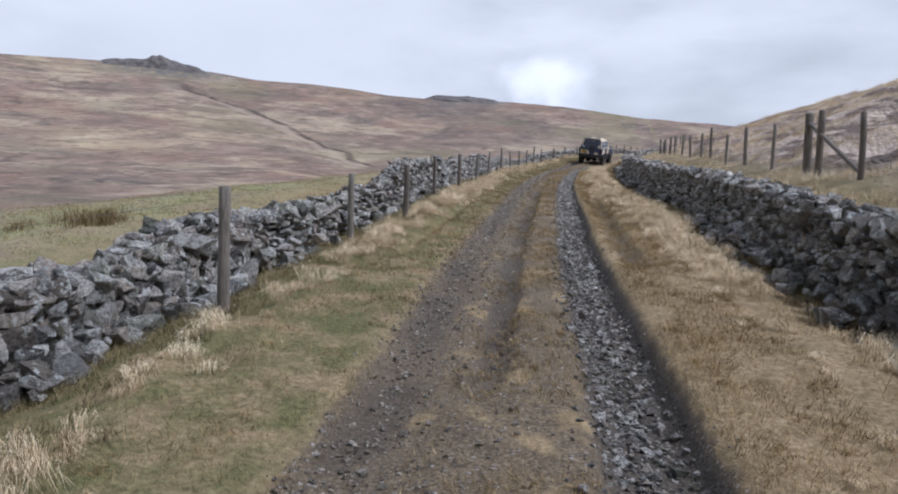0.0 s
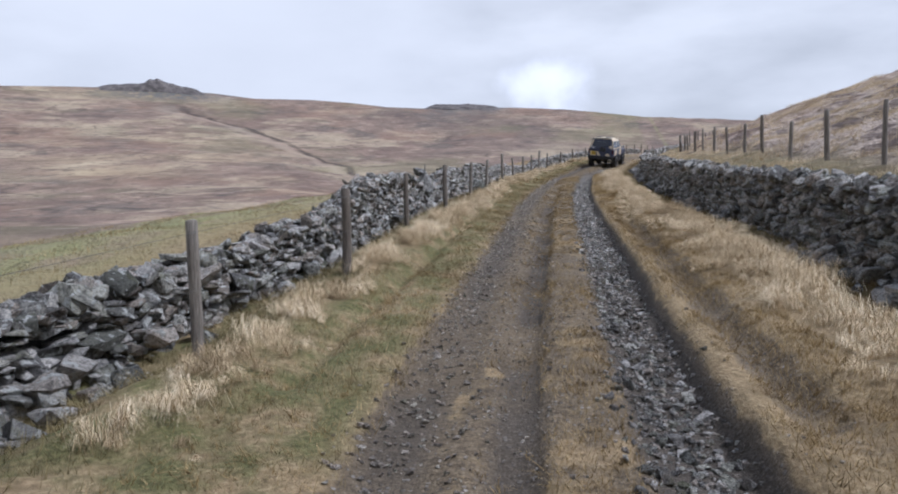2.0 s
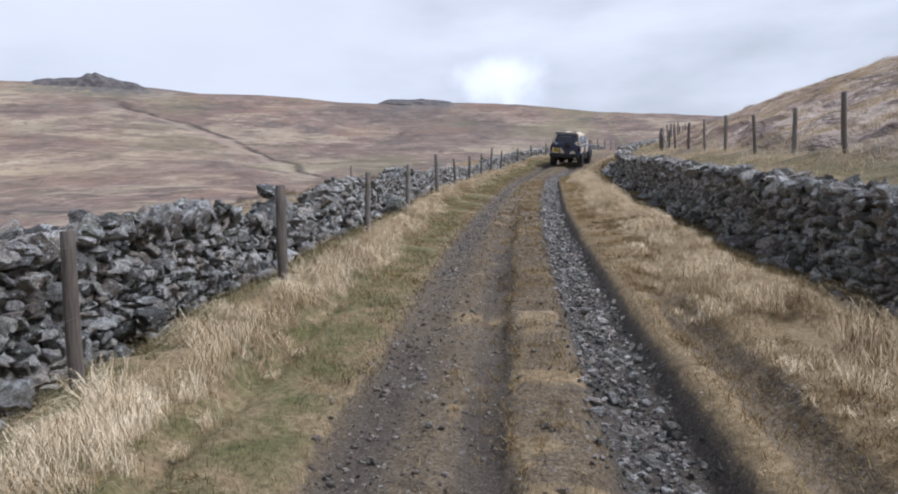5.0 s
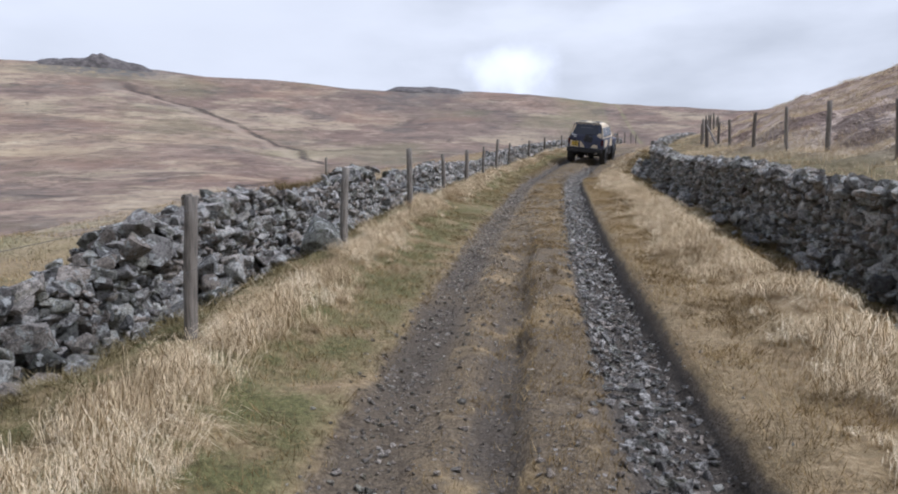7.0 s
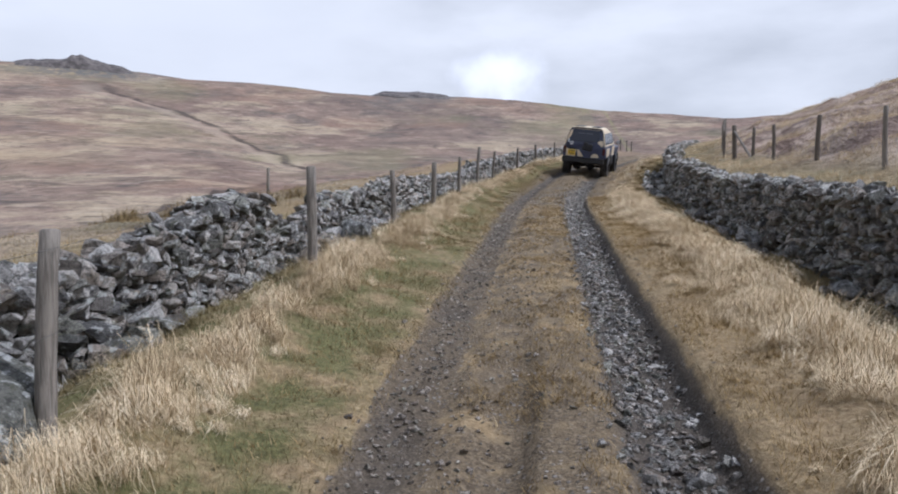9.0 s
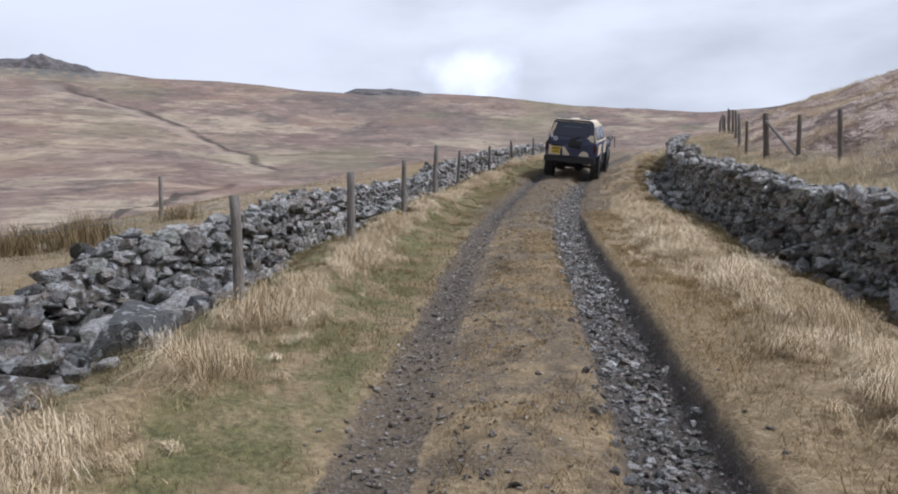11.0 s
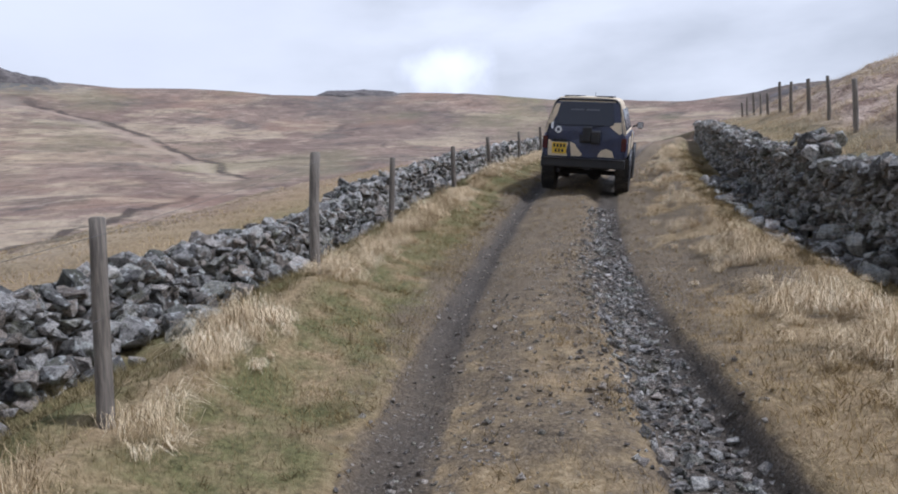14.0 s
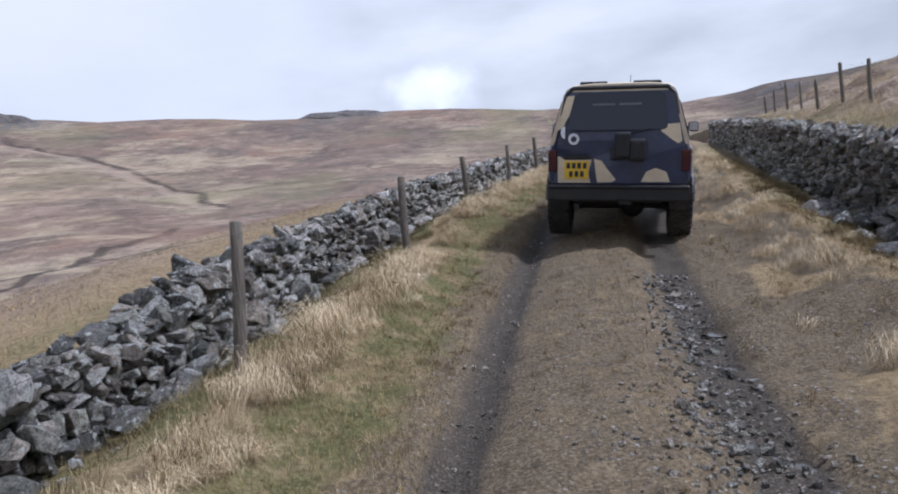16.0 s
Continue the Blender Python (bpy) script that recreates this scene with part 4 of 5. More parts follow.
def tuft_mesh(name, label, x, y, r, per, size, hue, mat, reach=(.14, .36), wide=(.001, .0024), bent=True, droop=.4):
    """Drooping tufts: every clump's leaves fan out from its crown."""
    n = len(x)
    size, hue = np.repeat(size, per), np.repeat(hue, per)
    a = r.uniform(0, 2 * np.pi, n * per)
    flow = 2 * np.pi * 1.6 * lumps(x, y, 2.2, 47, 2)
    comb = np.stack([np.cos(flow), np.sin(flow)], -1) * (.2 + .5 * droop) + r.normal(0, .4, (n, 2)) + np.array([-.15, -.3])
    comb = np.repeat(comb, per, 0)
    out = np.stack([np.cos(a) * .7 + comb[:, 0], np.sin(a) * .7 + comb[:, 1], 0 * a], -1) * r.uniform(.3, 1.1, n * per)[:, None]
    ln = size * r.uniform(*reach, n * per)
    px = np.repeat(x, per) + r.normal(0, .05, n * per) * size
    py = np.repeat(y, per) + r.normal(0, .05, n * per) * size
    root = np.stack([px, py, height(px, py) - .01], -1)
    up = np.array([0, 0, 1.0])
    b = r.uniform(0, 2 * np.pi, n * per)
    side = np.stack([np.cos(b), np.sin(b), 0 * b], -1) * r.uniform(*wide, n * per)[:, None]
    knee = root + ln[:, None] * (up * r.uniform(.42, .58, n * per)[:, None] + out * (.1 + .45 * droop))
    tip = root + ln[:, None] * (up * r.uniform(.3 - .55 * droop, .95 - .55 * droop, n * per)[:, None] + out * .85)
    if bent:
        verts = np.stack([root, knee - side, knee + side, tip], 1).reshape(-1, 3)
        faces = ((np.arange(n * per) * 4)[:, None] + np.array([0, 2, 1, 1, 2, 3])).ravel()
    else:
        verts = np.stack([root - side * 1.4, root + side * 1.4, tip], 1).reshape(-1, 3)
        faces = np.arange(3 * n * per)
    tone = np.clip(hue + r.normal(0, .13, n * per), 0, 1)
    # blade tone falls towards the roots: shade inside the tuft put into colour
    root_shade = np.array([.35, .85, .85, 1.12] if bent else [.5, .5, 1.1])
    me = raw_mesh(name, verts, faces, 3, mat, np.clip(tone[:, None] * root_shade, 0, 1).ravel())
    return tagged(new(name, me), label, "grass", kind="stuff")


def tall_band(label, line, half, clumps, per, seed, late=1.0, dense=0.0):
    """A combed-over strip of bent grass. line: y and u of its middle."""
    def middle(y):
        return np.interp(y, *line) + (soft_noise(y, y * 0, 3.0, seed) - .5) * .3
    def keep(u, x, y):
        thin = (1 - (1 - late) * smooth(y, 46, 54)) * (.4 + .6 * smooth(y, 6, 15))
        return np.exp(-(((u - middle(y)) / half) ** 2)) * smooth(lumps(x, y, .5, seed + 2, 2), .42 - dense, .56 - dense) * thin
    low, high = min(line[1]) - 2 * half, max(line[1]) + 2 * half
    u, x, y, r = sown(clumps, low, high, 1.2, 74, seed, keep)
    size = r.uniform(.65, 1.2, len(x)) * (.62 + .38 * smooth(y, 7, 14)) * (.4 + 1.0 * lumps(x, y, .45, seed + 5)) * r.choice([.7, 1, 1, 1.35], len(x)) * np.exp(-.25 * ((u - middle(y)) / half) ** 2)
    hue = r.normal(.57, .17, len(x)) + (lumps(x, y, .7, seed + 9) - .5) * 1.1
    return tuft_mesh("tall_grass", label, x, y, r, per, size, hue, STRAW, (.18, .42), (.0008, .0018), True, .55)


tall_band("pale dry bent grass along the fence line", ([0, 12, 25, 38, 56, 74], [-2.3, -2.2, -2.06, -2.1, -2.1, -2.15]), .22, 9500, 92, 101, .75, .08)
tall_band("pale dry bent grass on the raised verge", ([0, 12, 22, 30, 40, 50, 74], [2.3, 2.3, 2.15, 2.08, 1.98, 2.15, 2.25]), .35, 14500, 80, 102, .22, .06)


def low_tufts(label, u0, u1, clumps, per, seed, mat, low, high, a, b, late=1.0):
    def keep(u, x, y):
        return smooth(lumps(x, y, .45, seed + 2, 2), a, b) * (1 - (1 - late) * smooth(y, 43, 50))
    u, x, y, r = sown(clumps, u0, u1, 1.5, 66, seed, keep)
    size = r.uniform(low, high, len(x)) * (.6 + .8 * lumps(x, y, .9, seed + 5))
    hue = r.normal(.5, .2, len(x)) + (lumps(x, y, .8, seed + 9) - .5) * .8
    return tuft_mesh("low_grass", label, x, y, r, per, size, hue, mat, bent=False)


low_tufts("trodden straw tufts on the crown of the track", -.42, .46, 11000, 14, 131, TURF, .2, .42, .42, .6, .25)
low_tufts("straw tufts on the green track edge", -2.0, -1.02, 4000, 16, 132, TURF, .25, .55, .42, .6)
low_tufts("golden tufts on the bank of the rut", 1.22, 2.0, 11000, 16, 133, TURF, .25, .5, .38, .56, .12)
low_tufts("rank grass under the tumbled wall", -3.6, -2.35, 10000, 18, 134, MOSSY, .35, .75, .4, .6)
low_tufts("rank brown grass under the bank wall", 2.6, 3.5, 9000, 18, 135, RUSH, .35, .75, .4, .6)


def turf(label, u0, u1, count, mat, seed, lo, hi, rule=None, y1=70):
    u, x, y, r = sown(count, u0, u1, 1.5, y1, seed, rule)
    tone = r.normal(.5, .22, len(x)) + (lumps(x, y, .8, seed) - .5) * 1.0
    return blades("short_grass", label, x, y, r.uniform(lo, hi, len(x)), r.uniform(.003, .0065, len(x)), np.full(len(x), .9), mat, tone, seed, (-.2, -.5), 1)


def patchy(size, a, b, seed):
    return lambda u, x, y: smooth(lumps(x, y, size, seed), a, b)


turf("short straw turf on the crown of the track", -.52, .5, 130000, TURF, 111, .03, .085, lambda u, x, y: smooth(lumps(x, y, .5, 7), .36, .6) * (.3 + .7 * smooth(u, -.12, .05) + .35 * smooth(y, 24, 34)) * (1 - .75 * smooth(y, 44, 50)))
turf("mossy green turf on the track edge", -2.2, -.98, 140000, MOSSY, 112, .03, .08, patchy(.9, .36, .58, 71))
turf("straw turf on the track edge", -2.2, -.98, 80000, TURF, 113, .03, .10, lambda u, x, y: smooth(lumps(x, y, .7, 72), .38, .6) * (.35 + .65 * smooth(y, 7, 14)))
turf("golden turf on the bank of the rut", 1.12, 2.0, 150000, TURF, 114, .03, .10, lambda u, x, y: smooth(lumps(x, y, .7, 73), .3, .5) * (1 - .88 * smooth(y, 46, 51)))
turf("green grass at the wall foot", -3.7, -2.28, 165000, MOSSY, 115, .05, .15, patchy(.8, .35, .6, 74))
turf("olive grass at the shaded wall foot", 2.6, 3.6, 55000, MOSSY, 116, .05, .15, patchy(.8, .4, .6, 75))
turf("withered grass under the bank wall", 2.2, 3.6, 90000, TURF, 117, .05, .14, patchy(.7, .34, .56, 76))


def tussocks(label, u0, u1, count, mat, seed, lo, hi, y1):
    def keep(u, x, y):
        return smooth(lumps(x, y, 1.1, seed), .42, .6) * (1 - .6 * smooth(y, 40, y1))
    u, x, y, r = sown(count, u0, u1, 3, y1, seed, keep)
    tone = r.normal(.46, .2, len(x)) + (lumps(x, y, 1.1, seed) - .55) * 1.4
    return blades("tussock_grass", label, x, y, r.uniform(lo, hi, len(x)), r.uniform(.005, .011, len(x)), np.full(len(x), .85), mat, tone, seed, (-.3, -.4), 1)


tussocks("bleached tussock grass on the hill bank", 4.1, 20, 520000, STRAW, 121, .10, .26, 90)
tussocks("straw grass in the field beyond the wall", -16, -4.1, 120000, TURF, 122, .06, .16, 90)


tussocks("pale green grass in the field beyond the wall", -16, -4.1, 110000, MOSSY, 123, .05, .13, 60)


def rush_clump(label, x, y, radius, tall, count, seed):
    rng = np.random.default_rng(seed)
    tufts = 9
    cx, cy = x + rng.normal(0, radius, tufts) * 1.4, y + rng.normal(0, radius, tufts) * .8
    big = rng.uniform(.4, 1, tufts)
    k = rng.integers(0, tufts, count)
    px, py = cx[k] + rng.normal(0, .13, count) * (.6 + big[k]), cy[k] + rng.normal(0, .13, count) * (.6 + big[k])
    ob = blades("rush_clump", label, px, py, rng.uniform(.35, 1, count) * tall * big[k], rng.uniform(.006, .013, count), np.full(count, .6), RUSH, rng.normal(.5, .25, count), seed)
    del ob["kind"]
    return tagged(ob, label, "rush clump")


rush_clump("dark brown clump of rushes in the field", -8.3, 12.4, .55, .42, 1500, 1)
rush_clump("rust-brown rushes beyond the broken wall", -8.2, 43.4, .6, .68, 2200, 2)
rush_clump("rust-brown rushes beyond the broken wall", -9.3, 45.3, .7, .66, 2200, 3)


WATER, _n, _l, _p = material("muddy_water")
_p.inputs["Base Color"].default_value = (.045, .038, .03, 1)
_p.inputs["Roughness"].default_value = .07


def puddle(x, y, rx, ry, seed):
    bm = bmesh.new()
    rng = random.Random(seed)
    ring = [bm.verts.new((math.cos(a) * rx * 1.25 * (1 + .15 * rng.uniform(-1, 1)), math.sin(a) * ry * 1.1 * (1 + .15 * rng.uniform(-1, 1)), 0)) for a in (6.283 * k / 22 for k in range(22))]
    bm.faces.new(ring)
    ob = part("puddle", bm, WATER)
    ob.location = (x, y, float(height(x, y, False)) + .05)
    return tagged(ob, "shallow muddy puddle lying in the wheel rut", "puddle", "puddles in the rut")


for k, (px, py, rx, ry) in enumerate(POOLS):
    puddle(px, py, rx, ry, k + 1)


def rock_outcrop(label, az0, az1, dist, high, seed):
    """A jagged line of bare rock on the ridge, seen from the track."""
    bm = bmesh.new()
    steps, rows = 64, 7
    grid = []
    for i in range(steps + 1):
        t = i / steps
        az = radians(az0 + (az1 - az0) * t)
        lift = math.sin(math.pi * t) ** .8 * (.48 + .52 * math.exp(-(((t - .54) / .1) ** 2)) + .16 * math.exp(-(((t - .3) / .1) ** 2)))
        jag = .9 + .3 * noise.noise(Vector((t * 9, seed, 0))) + .22 * noise.noise(Vector((t * 27, seed, 3)))
        line = []
        for j in range(rows + 1):
            d = dist + (j / rows - .5) * 16
            x, y = math.sin(az) * d, 25 + math.cos(az) * d
            prof = max(0.0, math.sin(math.pi * j / rows)) ** .5
            z = float(height(x, y, False)) - .8 - 3.5 * (1 - min(1, 2.2 * math.sin(math.pi * t))) + (high * lift * jag + .8) * prof * (1 + .3 * noise.noise(Vector((x * .08, y * .08, seed))))
            line.append(bm.verts.new((x, y, z)))
        grid.append(line)
    for p, q in zip(grid, grid[1:]):
        for j in range(rows):
            bm.faces.new((p[j], p[j + 1], q[j + 1], q[j]))
    bmesh.ops.recalc_face_normals(bm, faces=bm.faces[:])
    ob = part("rock_outcrop", bm, CRAG)
    return tagged(ob, label, "rock outcrop")


CRAG = plain("weathered_crag", (.15, .13, .118), .9, 0, .6, .3)
rock_outcrop("dark rocky crag on the hilltop skyline", -38.6, -29.6, 497, 7.0, 2)
rock_outcrop("low dark band of rock along the ridge", -13.0, -6.0, 497, 1.5, 7)
rock_outcrop("low dark rocky knoll on the heath", 19.4, 23.6, 470, 2.4, 11)


# ------------------------------------------------------------ the off-road car ahead
NAVY = plain("dark_navy_paint", (.034, .043, .092), .38, 0, .3, 5, .08)
SAND = plain("sand_paint", (.70, .58, .40), .5, 0, .15, 5, .15)
BLACK = plain("black_plastic", (.014, .015, .018), .55, 0, .3, 20, .06)
RUBBER = plain("muddy_tyre_rubber", (.022, .021, .021), .85, 0, .3, 24, .35)
STEEL = plain("dark_steel", (.03, .03, .033), .55, .5, .4, 16, .1)
YELLOW = plain("yellow_plate", (.72, .47, .03), .4, 0, .08)
RED = plain("red_lens", (.06, .012, .018), .2, 0, .2)
AMBER = plain("amber_lens", (.075, .02, .014), .2, 0, .2)
WHITE = plain("white_vinyl", (.75, .76, .78), .5, 0, .08)
CLEAR = plain("pale_lens", (.55, .55, .56), .2, 0, .2)
FADED = plain("faded_vinyl", (.13, .14, .16), .5, 0, .3)
GLASS = glass_dark("tinted_glass")


def loft(bm, rings, close=True):
    rows = [[bm.verts.new(p) for p in ring] for ring in rings]
    n = len(rows[0])
    for a, b in zip(rows, rows[1:]):
        for j in range(n):
            bm.faces.new((a[j], a[(j + 1) % n], b[(j + 1) % n], b[j]))
    if close:
        bm.faces.new(list(reversed(rows[0])))
        bm.faces.new(rows[-1])
    return bm


def body_ring(y, z0, w0, z1, w1, z2, w2, z3):
    """Half outline of the shell, mirrored: sill, belt, shoulder, cant rail, roof."""
    half = [(w0 - .05, z0), (w0, z0 + .06), (w1, z1), (w1 - .025, z1 + .06), (w2, z2), (w2 - .035, z2 + (z3 - z2) * .6), (w2 - .12, z3), (w2 * .5, z3 + .02)]
    return [(x, y, z) for x, z in half] + [(-x, y, z) for x, z in reversed(half)]


def slab(bm, pts, thick, axis=1):
    """A flat outline in x and z, given thickness along y (towards the rear)."""
    front = [bm.verts.new((x, y, z)) for x, y, z in pts]
    back = [bm.verts.new((x, y - thick, z)) for x, y, z in pts]
    n = len(pts)
    bm.faces.new(front)
    bm.faces.new(list(reversed(back)))
    for j in range(n):
        bm.faces.new((front[j], back[j], back[(j + 1) % n], front[(j + 1) % n]))
    bmesh.ops.recalc_face_normals(bm, faces=bm.faces[:])
    return bm


def rear_y(z):
    """The tail leans a little forward above the belt."""
    return -.98 + max(0, z - 1.28) * .20


def rear_plate(points, thick, lift=0.0):
    return slab(bmesh.new(), [(x, rear_y(z) - lift, z) for x, z in points], thick)


def rounded(x0, x1, z0, z1, r, steps=4):
    pts = []
    for cx, cz, a0 in ((x1 - r, z1 - r, 0), (x0 + r, z1 - r, 90), (x0 + r, z0 + r, 180), (x1 - r, z0 + r, 270)):
        pts += [(cx + r * math.cos(radians(a0 + 90 * k / steps)), cz + r * math.sin(radians(a0 + 90 * k / steps))) for k in range(steps + 1)]
    return pts


def wheel(car, x, y, r=.41, w=.32):
    side = 1 if x > 0 else -1
    hub = part("wheel", rod(bmesh.new(), (x - side * .10, y, r), (x + side * .06, y, r), .09, .09, 16), STEEL, car, "muddy off-road wheel")
    bm = bmesh.new()
    prof = [(-.5, .56), (-.5, .78), (-.46, .92), (-.36, .985), (.36, .985), (.46, .92), (.5, .78), (.5, .56)]
    steps = 40
    rows = [[bm.verts.new((x + a * w, y + math.cos(2 * math.pi * k / steps) * b * r, r + math.sin(2 * math.pi * k / steps) * b * r)) for a, b in prof] for k in range(steps)]
    for k in range(steps):
        p, q = rows[k], rows[(k + 1) % steps]
        for j in range(len(prof) - 1):
            bm.faces.new((p[j], p[j + 1], q[j + 1], q[j]))
    # tread blocks
    for k in range(30):
        a = 2 * math.pi * k / 30
        for lane, shift in ((-.34, 0), (-.11, .5), (.13, 0), (.35, .5)):
            t = a + shift * 2 * math.pi / 30
            m = Matrix.Translation((x + lane * w, y, r)) @ Matrix.Rotation(t, 4, "X") @ Matrix.Translation((0, 0, r * .985)) @ Matrix.Rotation(.3 * side, 4, "Z")
            bmesh.ops.create_cube(bm, size=1, matrix=m @ Matrix.Diagonal((w * .19, .05, .024, 1)))
    bmesh.ops.recalc_face_normals(bm, faces=bm.faces[:])
    part("tyre", bm, RUBBER, hub, "chunky mud-terrain tyre")
    bm = bmesh.new()
    rod(bm, (x + side * .02, y, r), (x + side * .09, y, r), r * .57, r * .5, 24)
    rod(bm, (x + side * .09, y, r), (x + side * .12, y, r), r * .2, r * .17, 16)
    part("rim", bm, STEEL, hub, "dark steel rim")


def off_road_car(at):
    car = new("off_road_car")
    tagged(car, "dusty off-road estate car in navy and sand camouflage paint", "car")
    # lower body with bonnet, then the glasshouse and stepped roof
    bm = bmesh.new()
    loft(bm, [body_ring(y, z0, w, 1.12, w + .015, z2, w - .03, z3) for y, z0, w, z2, z3 in ((-.98, .80, .845, 1.26, 1.29), (-.9, .76, .87, 1.27, 1.31), (.6, .74, .88, 1.27, 1.31), (2.0, .74, .88, 1.25, 1.29), (2.15, .76, .875, 1.2, 1.24), (3.3, .8, .86, 1.13, 1.18), (3.42, .84, .83, 1.08, 1.12))])
    body = part("body", bm, NAVY, car, "navy lower body", False)
    bm = bmesh.new()
    loft(bm, [[(x, y + max(0, z - 1.28) * lean, z) for x, y, z in body_ring(y, 1.24, .85, 1.30, .845, 1.84 + up, .69, 1.95 + up)] for y, lean, up in ((-.97, .20, .02), (-.7, .12, .04), (.55, 0, .04), (.75, 0, -.02), (1.15, -.2, -.04), (1.95, -1.05, -.06))])
    house = part("glasshouse", bm, SAND, car, "sand-painted upper body", False)
    # side glass and sand side panels
    for s in (-1, 1):
        for a, b in ((-.85, .15), (.25, 1.05), (1.12, 1.5)):
            bm = bmesh.new()
            pts = [(a, 1.36), (b, 1.36), (b - .03, 1.78), (a + .06, 1.78)]
            v = [bm.verts.new((s * (.862 - (z - 1.3) * .285), y, z)) for y, z in pts]
            w = [bm.verts.new((s * (.85 - (z - 1.3) * .285), y, z)) for y, z in pts]
            bm.faces.new(v)
            bm.faces.new(list(reversed(w)))
            for j in range(4):
                bm.faces.new((v[j], w[j], w[(j + 1) % 4], v[(j + 1) % 4]))
            bmesh.ops.recalc_face_normals(bm, faces=bm.faces[:])
            part("side_window", bm, GLASS, car)
        for a, b, lo, hi in ((-.75, .1, .86, 1.2), (.9, 1.7, .86, 1.24)):
            bm = bmesh.new()
            box(bm, (s * .893 - .006, a, lo), (s * .893 + .006, b, hi), .004)
            part("camouflage_patch", bm, SAND, car, "sand camouflage patch")
        for y in (0, 2.54):
            bm = bmesh.new()
            ring = [(s * .93, y + math.cos(radians(t)) * .49, .42 + math.sin(radians(t)) * .49) for t in range(12, 169, 12)]
            for p, q in zip(ring, ring[1:]):
                rod(bm, p, q, .032, .032, 8)
            part("wheel_arch", bm, BLACK, car)
        # side step, made extra deep to block sun from the ground underneath
        bm = bmesh.new()
        box(bm, (min(s * .76, s * .85), .46, .43), (max(s * .76, s * .85), 2.08, .75), .02)
        part("side_step", bm, BLACK, car)
        bm = bmesh.new()
        rod(bm, (s * .88, 1.62, 1.36), (s * .98, 1.60, 1.38), .018, .018, 8)
        box(bm, (min(s * .97, s * 1.12), 1.56, 1.31), (max(s * .97, s * 1.12), 1.66, 1.46), .03)
        mirror = part("door_mirror", bm, BLACK, car)
        bm = bmesh.new()
        box(bm, (min(s * .985, s * 1.105), 1.548, 1.33), (max(s * .985, s * 1.105), 1.556, 1.445), .002)
        part("mirror_glass", bm, CLEAR, mirror)
    # tail door
    tail = part("tail_door", rear_plate([(-.80, .80), (.80, .80), (.80, 1.26), (.775, 1.32), (.655, 1.84), (.60, 1.90), (-.60, 1.90), (-.655, 1.84), (-.775, 1.32), (-.80, 1.26)], .03), NAVY, car, "navy tail door")
    part("rear_window", rear_plate([(-.60, 1.47), (-.56, 1.445), (.54, 1.445), (.58, 1.47), (.575, 1.55), (.535, 1.855), (.49, 1.89), (-.49, 1.89), (-.54, 1.855), (-.605, 1.55)], .012, .03), GLASS, tail, "dark tinted rear window")
    for pts in ([(-.74, .81), (-.33, .81), (-.36, .92), (-.32, 1.09), (-.66, 1.09), (-.71, 1.13), (-.74, 1.13)],
                [(-.29, 1.10), (-.20, 1.075), (-.13, .98), (-.02, .85), (-.07, .815), (-.25, .815), (-.27, .94)],
                [(.50, 1.43), (.575, 1.505), (.725, 1.515), (.755, 1.31), (.71, 1.28), (.63, 1.33)],
                [(.28, .82), (.345, .945), (.455, .99), (.58, .945), (.63, .82)],
                [(-.755, 1.44), (-.69, 1.47), (-.60, 1.64), (-.545, 1.86), (-.64, 1.85), (-.68, 1.73)]):
        part("camouflage_patch", rear_plate(pts, .006, .03), SAND, tail, "sand camouflage patch")
    part("handle_recess", rear_plate(rounded(-.65, -.36, 1.10, 1.15, .015), .02, .036), BLACK, tail)
    # spare-wheel carrier
    bm = bmesh.new()
    box(bm, (-.03, -1.16, 1.12), (.15, -1.0, 1.42), .025)
    box(bm, (-.09, -1.12, 1.10), (.12, -1.0, 1.25), .02)
    box(bm, (.13, -1.14, 1.08), (.33, -1.0, 1.34), .03)
    for x, z in ((.03, 1.37), (.03, 1.3), (.23, 1.28), (.23, 1.14)):
        rod(bm, (x, -1.14, z), (x, -1.175, z), .014, .014, 8)
    part("spare_wheel_carrier", bm, BLACK, tail, "bare black spare-wheel carrier")
    # lamps
    for s in (-1, 1):
        lo, hi = sorted((s * .755, s * .86))
        lamp_box = part("tail_lamp", box(bmesh.new(), (lo, -1.03, .95), (hi, -.95, 1.21), .012), RED, car, "red tail lamp")
        part("indicator", box(bmesh.new(), (lo + .005, -1.037, 1.12), (hi - .005, -1.0, 1.19), .005), AMBER, lamp_box)
        lo, hi = sorted((s * .66, s * .80))
        part("bumper_lamp", box(bmesh.new(), (lo, -1.135, .63), (hi, -1.10, .675), .006), CLEAR if s < 0 else RED, car)
    # plate with two rows of plain marks
    plate = part("number_plate", rear_plate(rounded(-.655, -.355, .86, 1.075, .012), .012, .045), YELLOW, tail, "yellow square rear plate with plain marks")
    for row, z in ((4, .985), (3, .885)):
        for k in range(row):
            x = -.505 + (k - (row - 1) / 2) * .068
            part("plate_mark", rear_plate([(x - .022, z), (x + .022, z), (x + .022, z + .068), (x - .022, z + .068)], .003, .058), BLACK, plate)
    # stickers
    bm = slab(bmesh.new(), [(-.545 + .07 * math.cos(a), rear_y(1.34) - .034, 1.34 + .07 * math.sin(a)) for a in (6.283 * k / 24 for k in range(24))], .004)
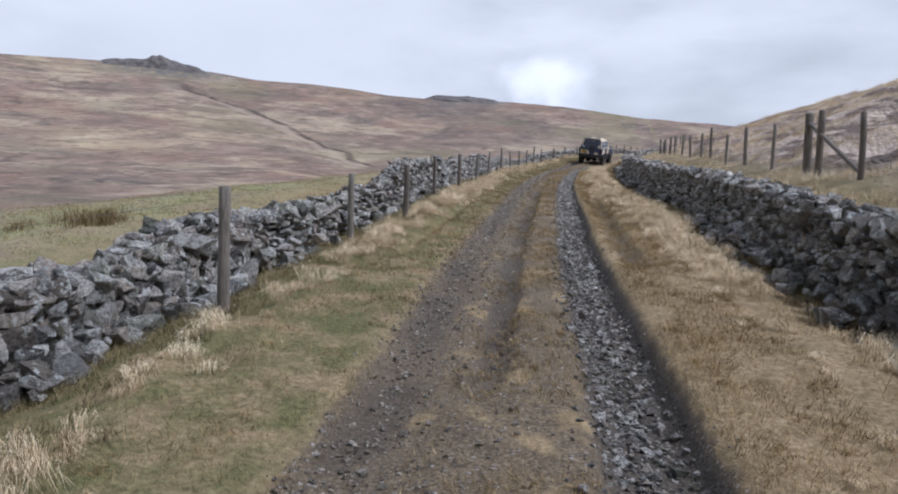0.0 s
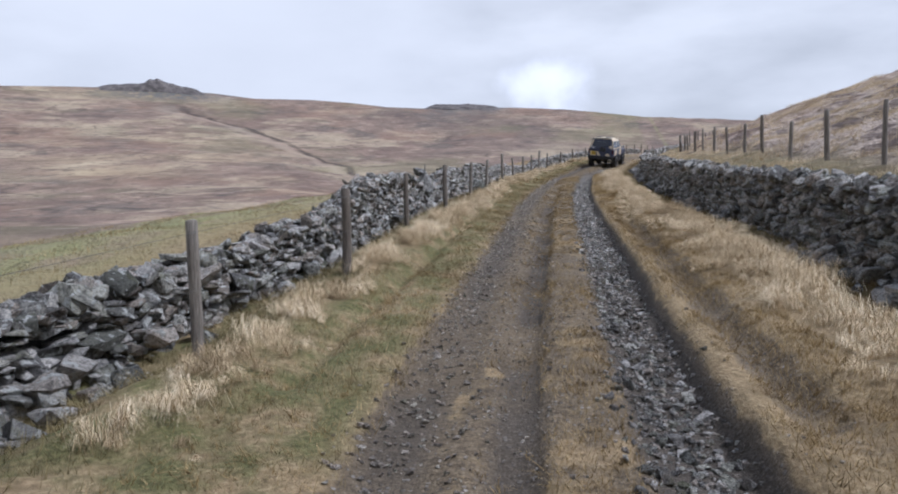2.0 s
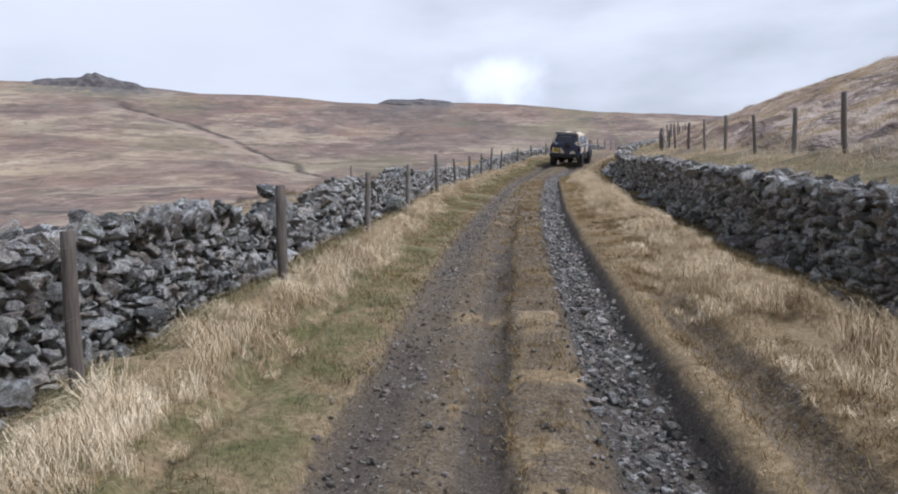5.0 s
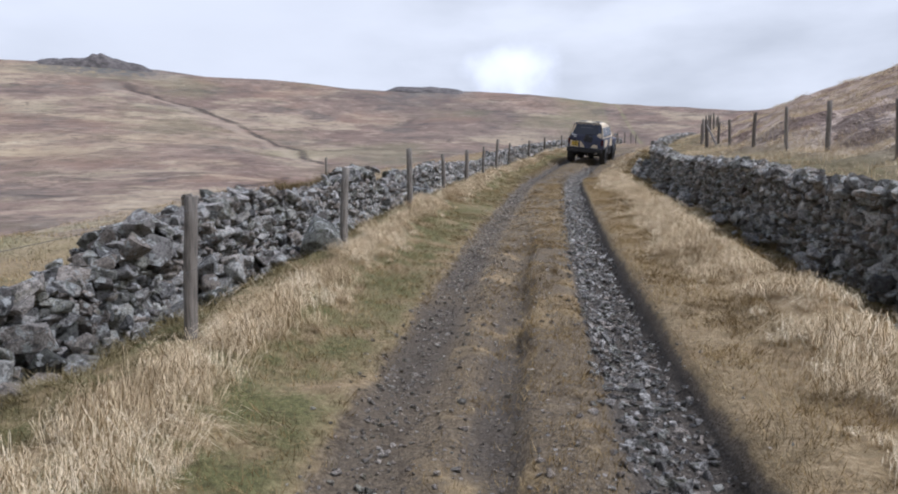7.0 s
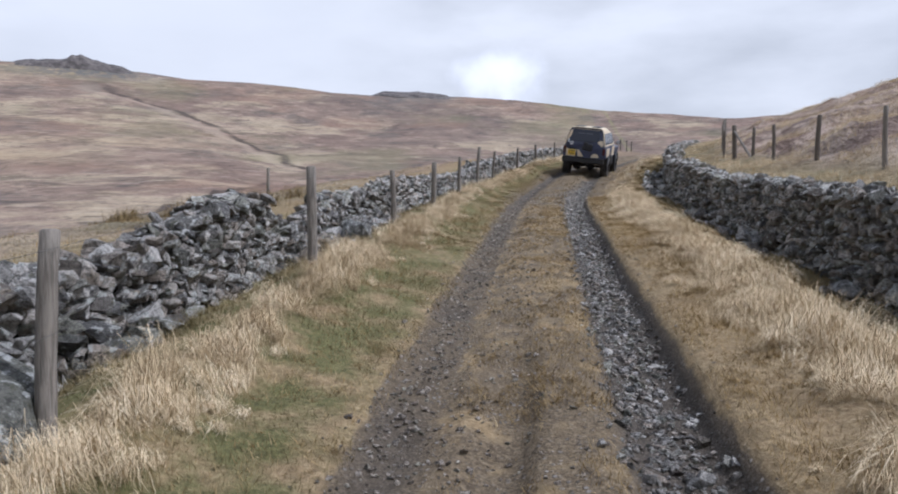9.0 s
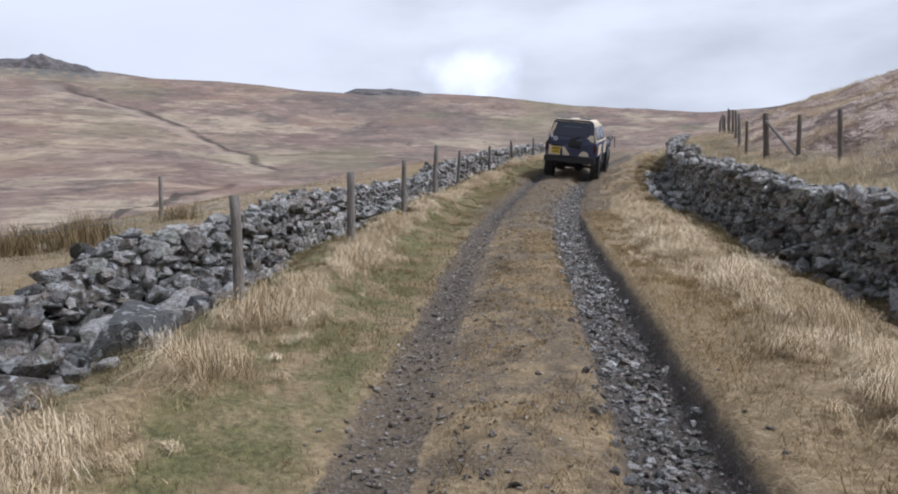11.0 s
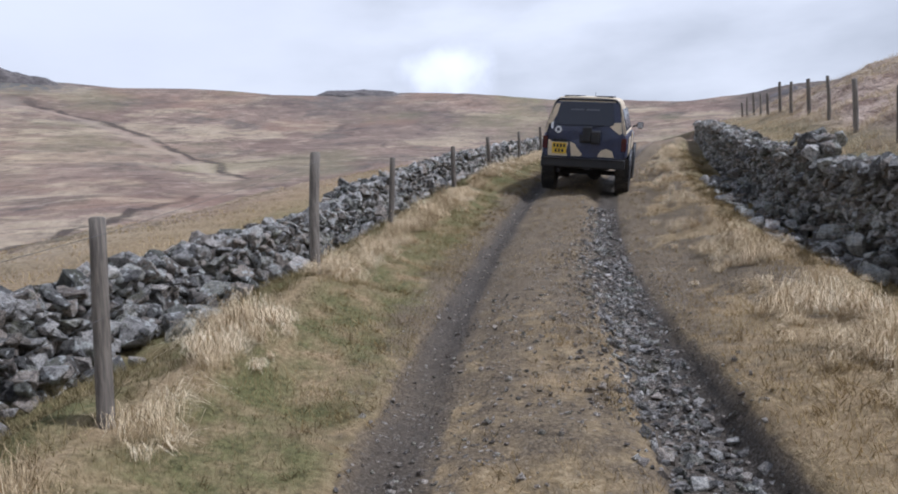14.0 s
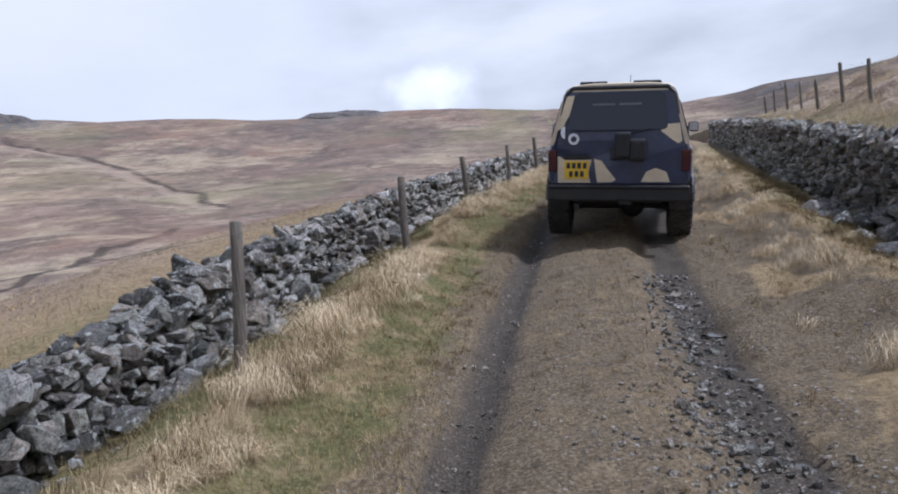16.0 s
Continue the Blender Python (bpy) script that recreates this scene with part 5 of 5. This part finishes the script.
    disc = part("round_sticker", bm, WHITE, tail, "round white sticker with a dark middle")
    bm = slab(bmesh.new(), [(-.545 + .035 * math.cos(a), rear_y(1.34) - .040, 1.34 + .035 * math.sin(a)) for a in (6.283 * k / 18 for k in range(18))], .003)
    part("sticker_middle", bm, NAVY, disc)
    half = [(-.655 + .055 * math.cos(radians(a)), 1.42 + .075 * math.sin(radians(a))) for a in range(90, 271, 15)]
    part("half_round_sticker", rear_plate(half, .004, .034), WHITE, tail, "white half-round sticker")
    for x0, x1 in ((-.32, -.05), (.0, .27)):
        part("window_lettering", rear_plate([(x0, 1.735), (x1, 1.735), (x1, 1.76), (x0, 1.76)], .002, .044), FADED, tail, "pale unreadable lettering strip")
    # wiper, roof edge, bars and aerial
    bm = bmesh.new()
    rod(bm, (-.05, rear_y(1.36) - .05, 1.36), (.38, rear_y(1.46) - .055, 1.46), .009, .007, 6)
    part("rear_wiper", bm, BLACK, tail)
    bm = bmesh.new()
    pts = [(-.70, rear_y(1.62) - .01, 1.62), (-.655, rear_y(1.86) - .01, 1.86), (-.58, rear_y(1.95), 1.945), (.58, rear_y(1.95), 1.945), (.655, rear_y(1.86) - .01, 1.86), (.70, rear_y(1.62) - .01, 1.62)]
    for p, q in zip(pts, pts[1:]):
        rod(bm, p, q, .022, .022, 8)
    part("roof_gutter", bm, BLACK, car)
    for s in (-1, 1):
        bm = bmesh.new()
        box(bm, (s * .33 - .17, -.7, 1.985), (s * .33 + .17, .4, 2.025), .015)
        part("roof_bar", bm, BLACK, car, "dark roof panel")
    part("aerial", rod(bmesh.new(), (.12, -.35, 2.0), (.12, -.38, 2.10), .006, .003, 6), BLACK, car)
    # rear bumper, chassis, axle
    bm = bmesh.new()
    box(bm, (-.86, -1.15, .60), (.86, -1.0, .79), .025)
    bumper = part("rear_bumper", bm, BLACK, car, "black steel rear bumper")
    bm = bmesh.new()
    rod(bm, (-.84, -1.165, .775), (.84, -1.165, .775), .02, .02, 8)
    part("bumper_rail", bm, STEEL, bumper)
    for s in (-1, 1):
        part("chassis_rail", box(bmesh.new(), (s * .46 - .05, -1.0, .56), (s * .46 + .05, 3.2, .70), .015), STEEL, car)
        part("mud_flap", box(bmesh.new(), (s * .78 - .13, -.50, .42), (s * .78 + .13, -.485, .76), .004), RUBBER, car)
    part("underbody", box(bmesh.new(), (-.66, -.95, .66), (.66, 3.2, .80), .03), STEEL, car)
    part("fuel_tank", box(bmesh.new(), (-.56, -.95, .55), (.56, -.35, .74), .05), STEEL, car)
    part("tow_hitch", box(bmesh.new(), (.02, -1.12, .55), (.18, -1.0, .68), .02), STEEL, car)
    for y in (0, 2.54):
        bm = bmesh.new()
        rod(bm, (-.68, y, .41), (.68, y, .41), .06, .05, 12)
        bmesh.ops.create_icosphere(bm, subdivisions=2, radius=.17, matrix=Matrix.Translation((.18, y, .41)))
        part("axle", bm, STEEL, car)
    bm = bmesh.new()
    rod(bm, (-.5, -1.06, .52), (-.5, -.3, .5), .035, .035, 12)
    part("exhaust", bm, STEEL, car)
    for x in (-.80, .80):
        for y in (0, 2.54):
            wheel(car, x, y)
    car.matrix_world = at
    return car


def stand_car(x, y, heading):
    """Seat the four wheels on the ground."""
    c, s = math.cos(radians(heading)), math.sin(radians(heading))
    def spot(lx, ly):
        px, py = x + lx * c + ly * s, y - lx * s + ly * c
        return Vector((px, py, max(float(height(px + dx, py, False)) for dx in (-.08, 0, .08))))
    a, b, e, f = spot(-.785, 0), spot(.785, 0), spot(-.785, 2.54), spot(.785, 2.54)
    right = ((b - a) + (f - e)).normalized()
    ahead = ((e - a) + (f - b)).normalized()
    up = right.cross(ahead).normalized()
    ahead = up.cross(right)
    m = Matrix((right, ahead, up)).transposed().to_4x4()
    m.translation = (a + b + e + f) / 4 - ahead * 1.27 - up * .015
    return m


off_road_car(stand_car(1.80, 59.35, 12.5) @ Matrix.Rotation(radians(1.6), 4, 'Y') @ Matrix.Diagonal((1.03, 1.03, 1.06, 1)))
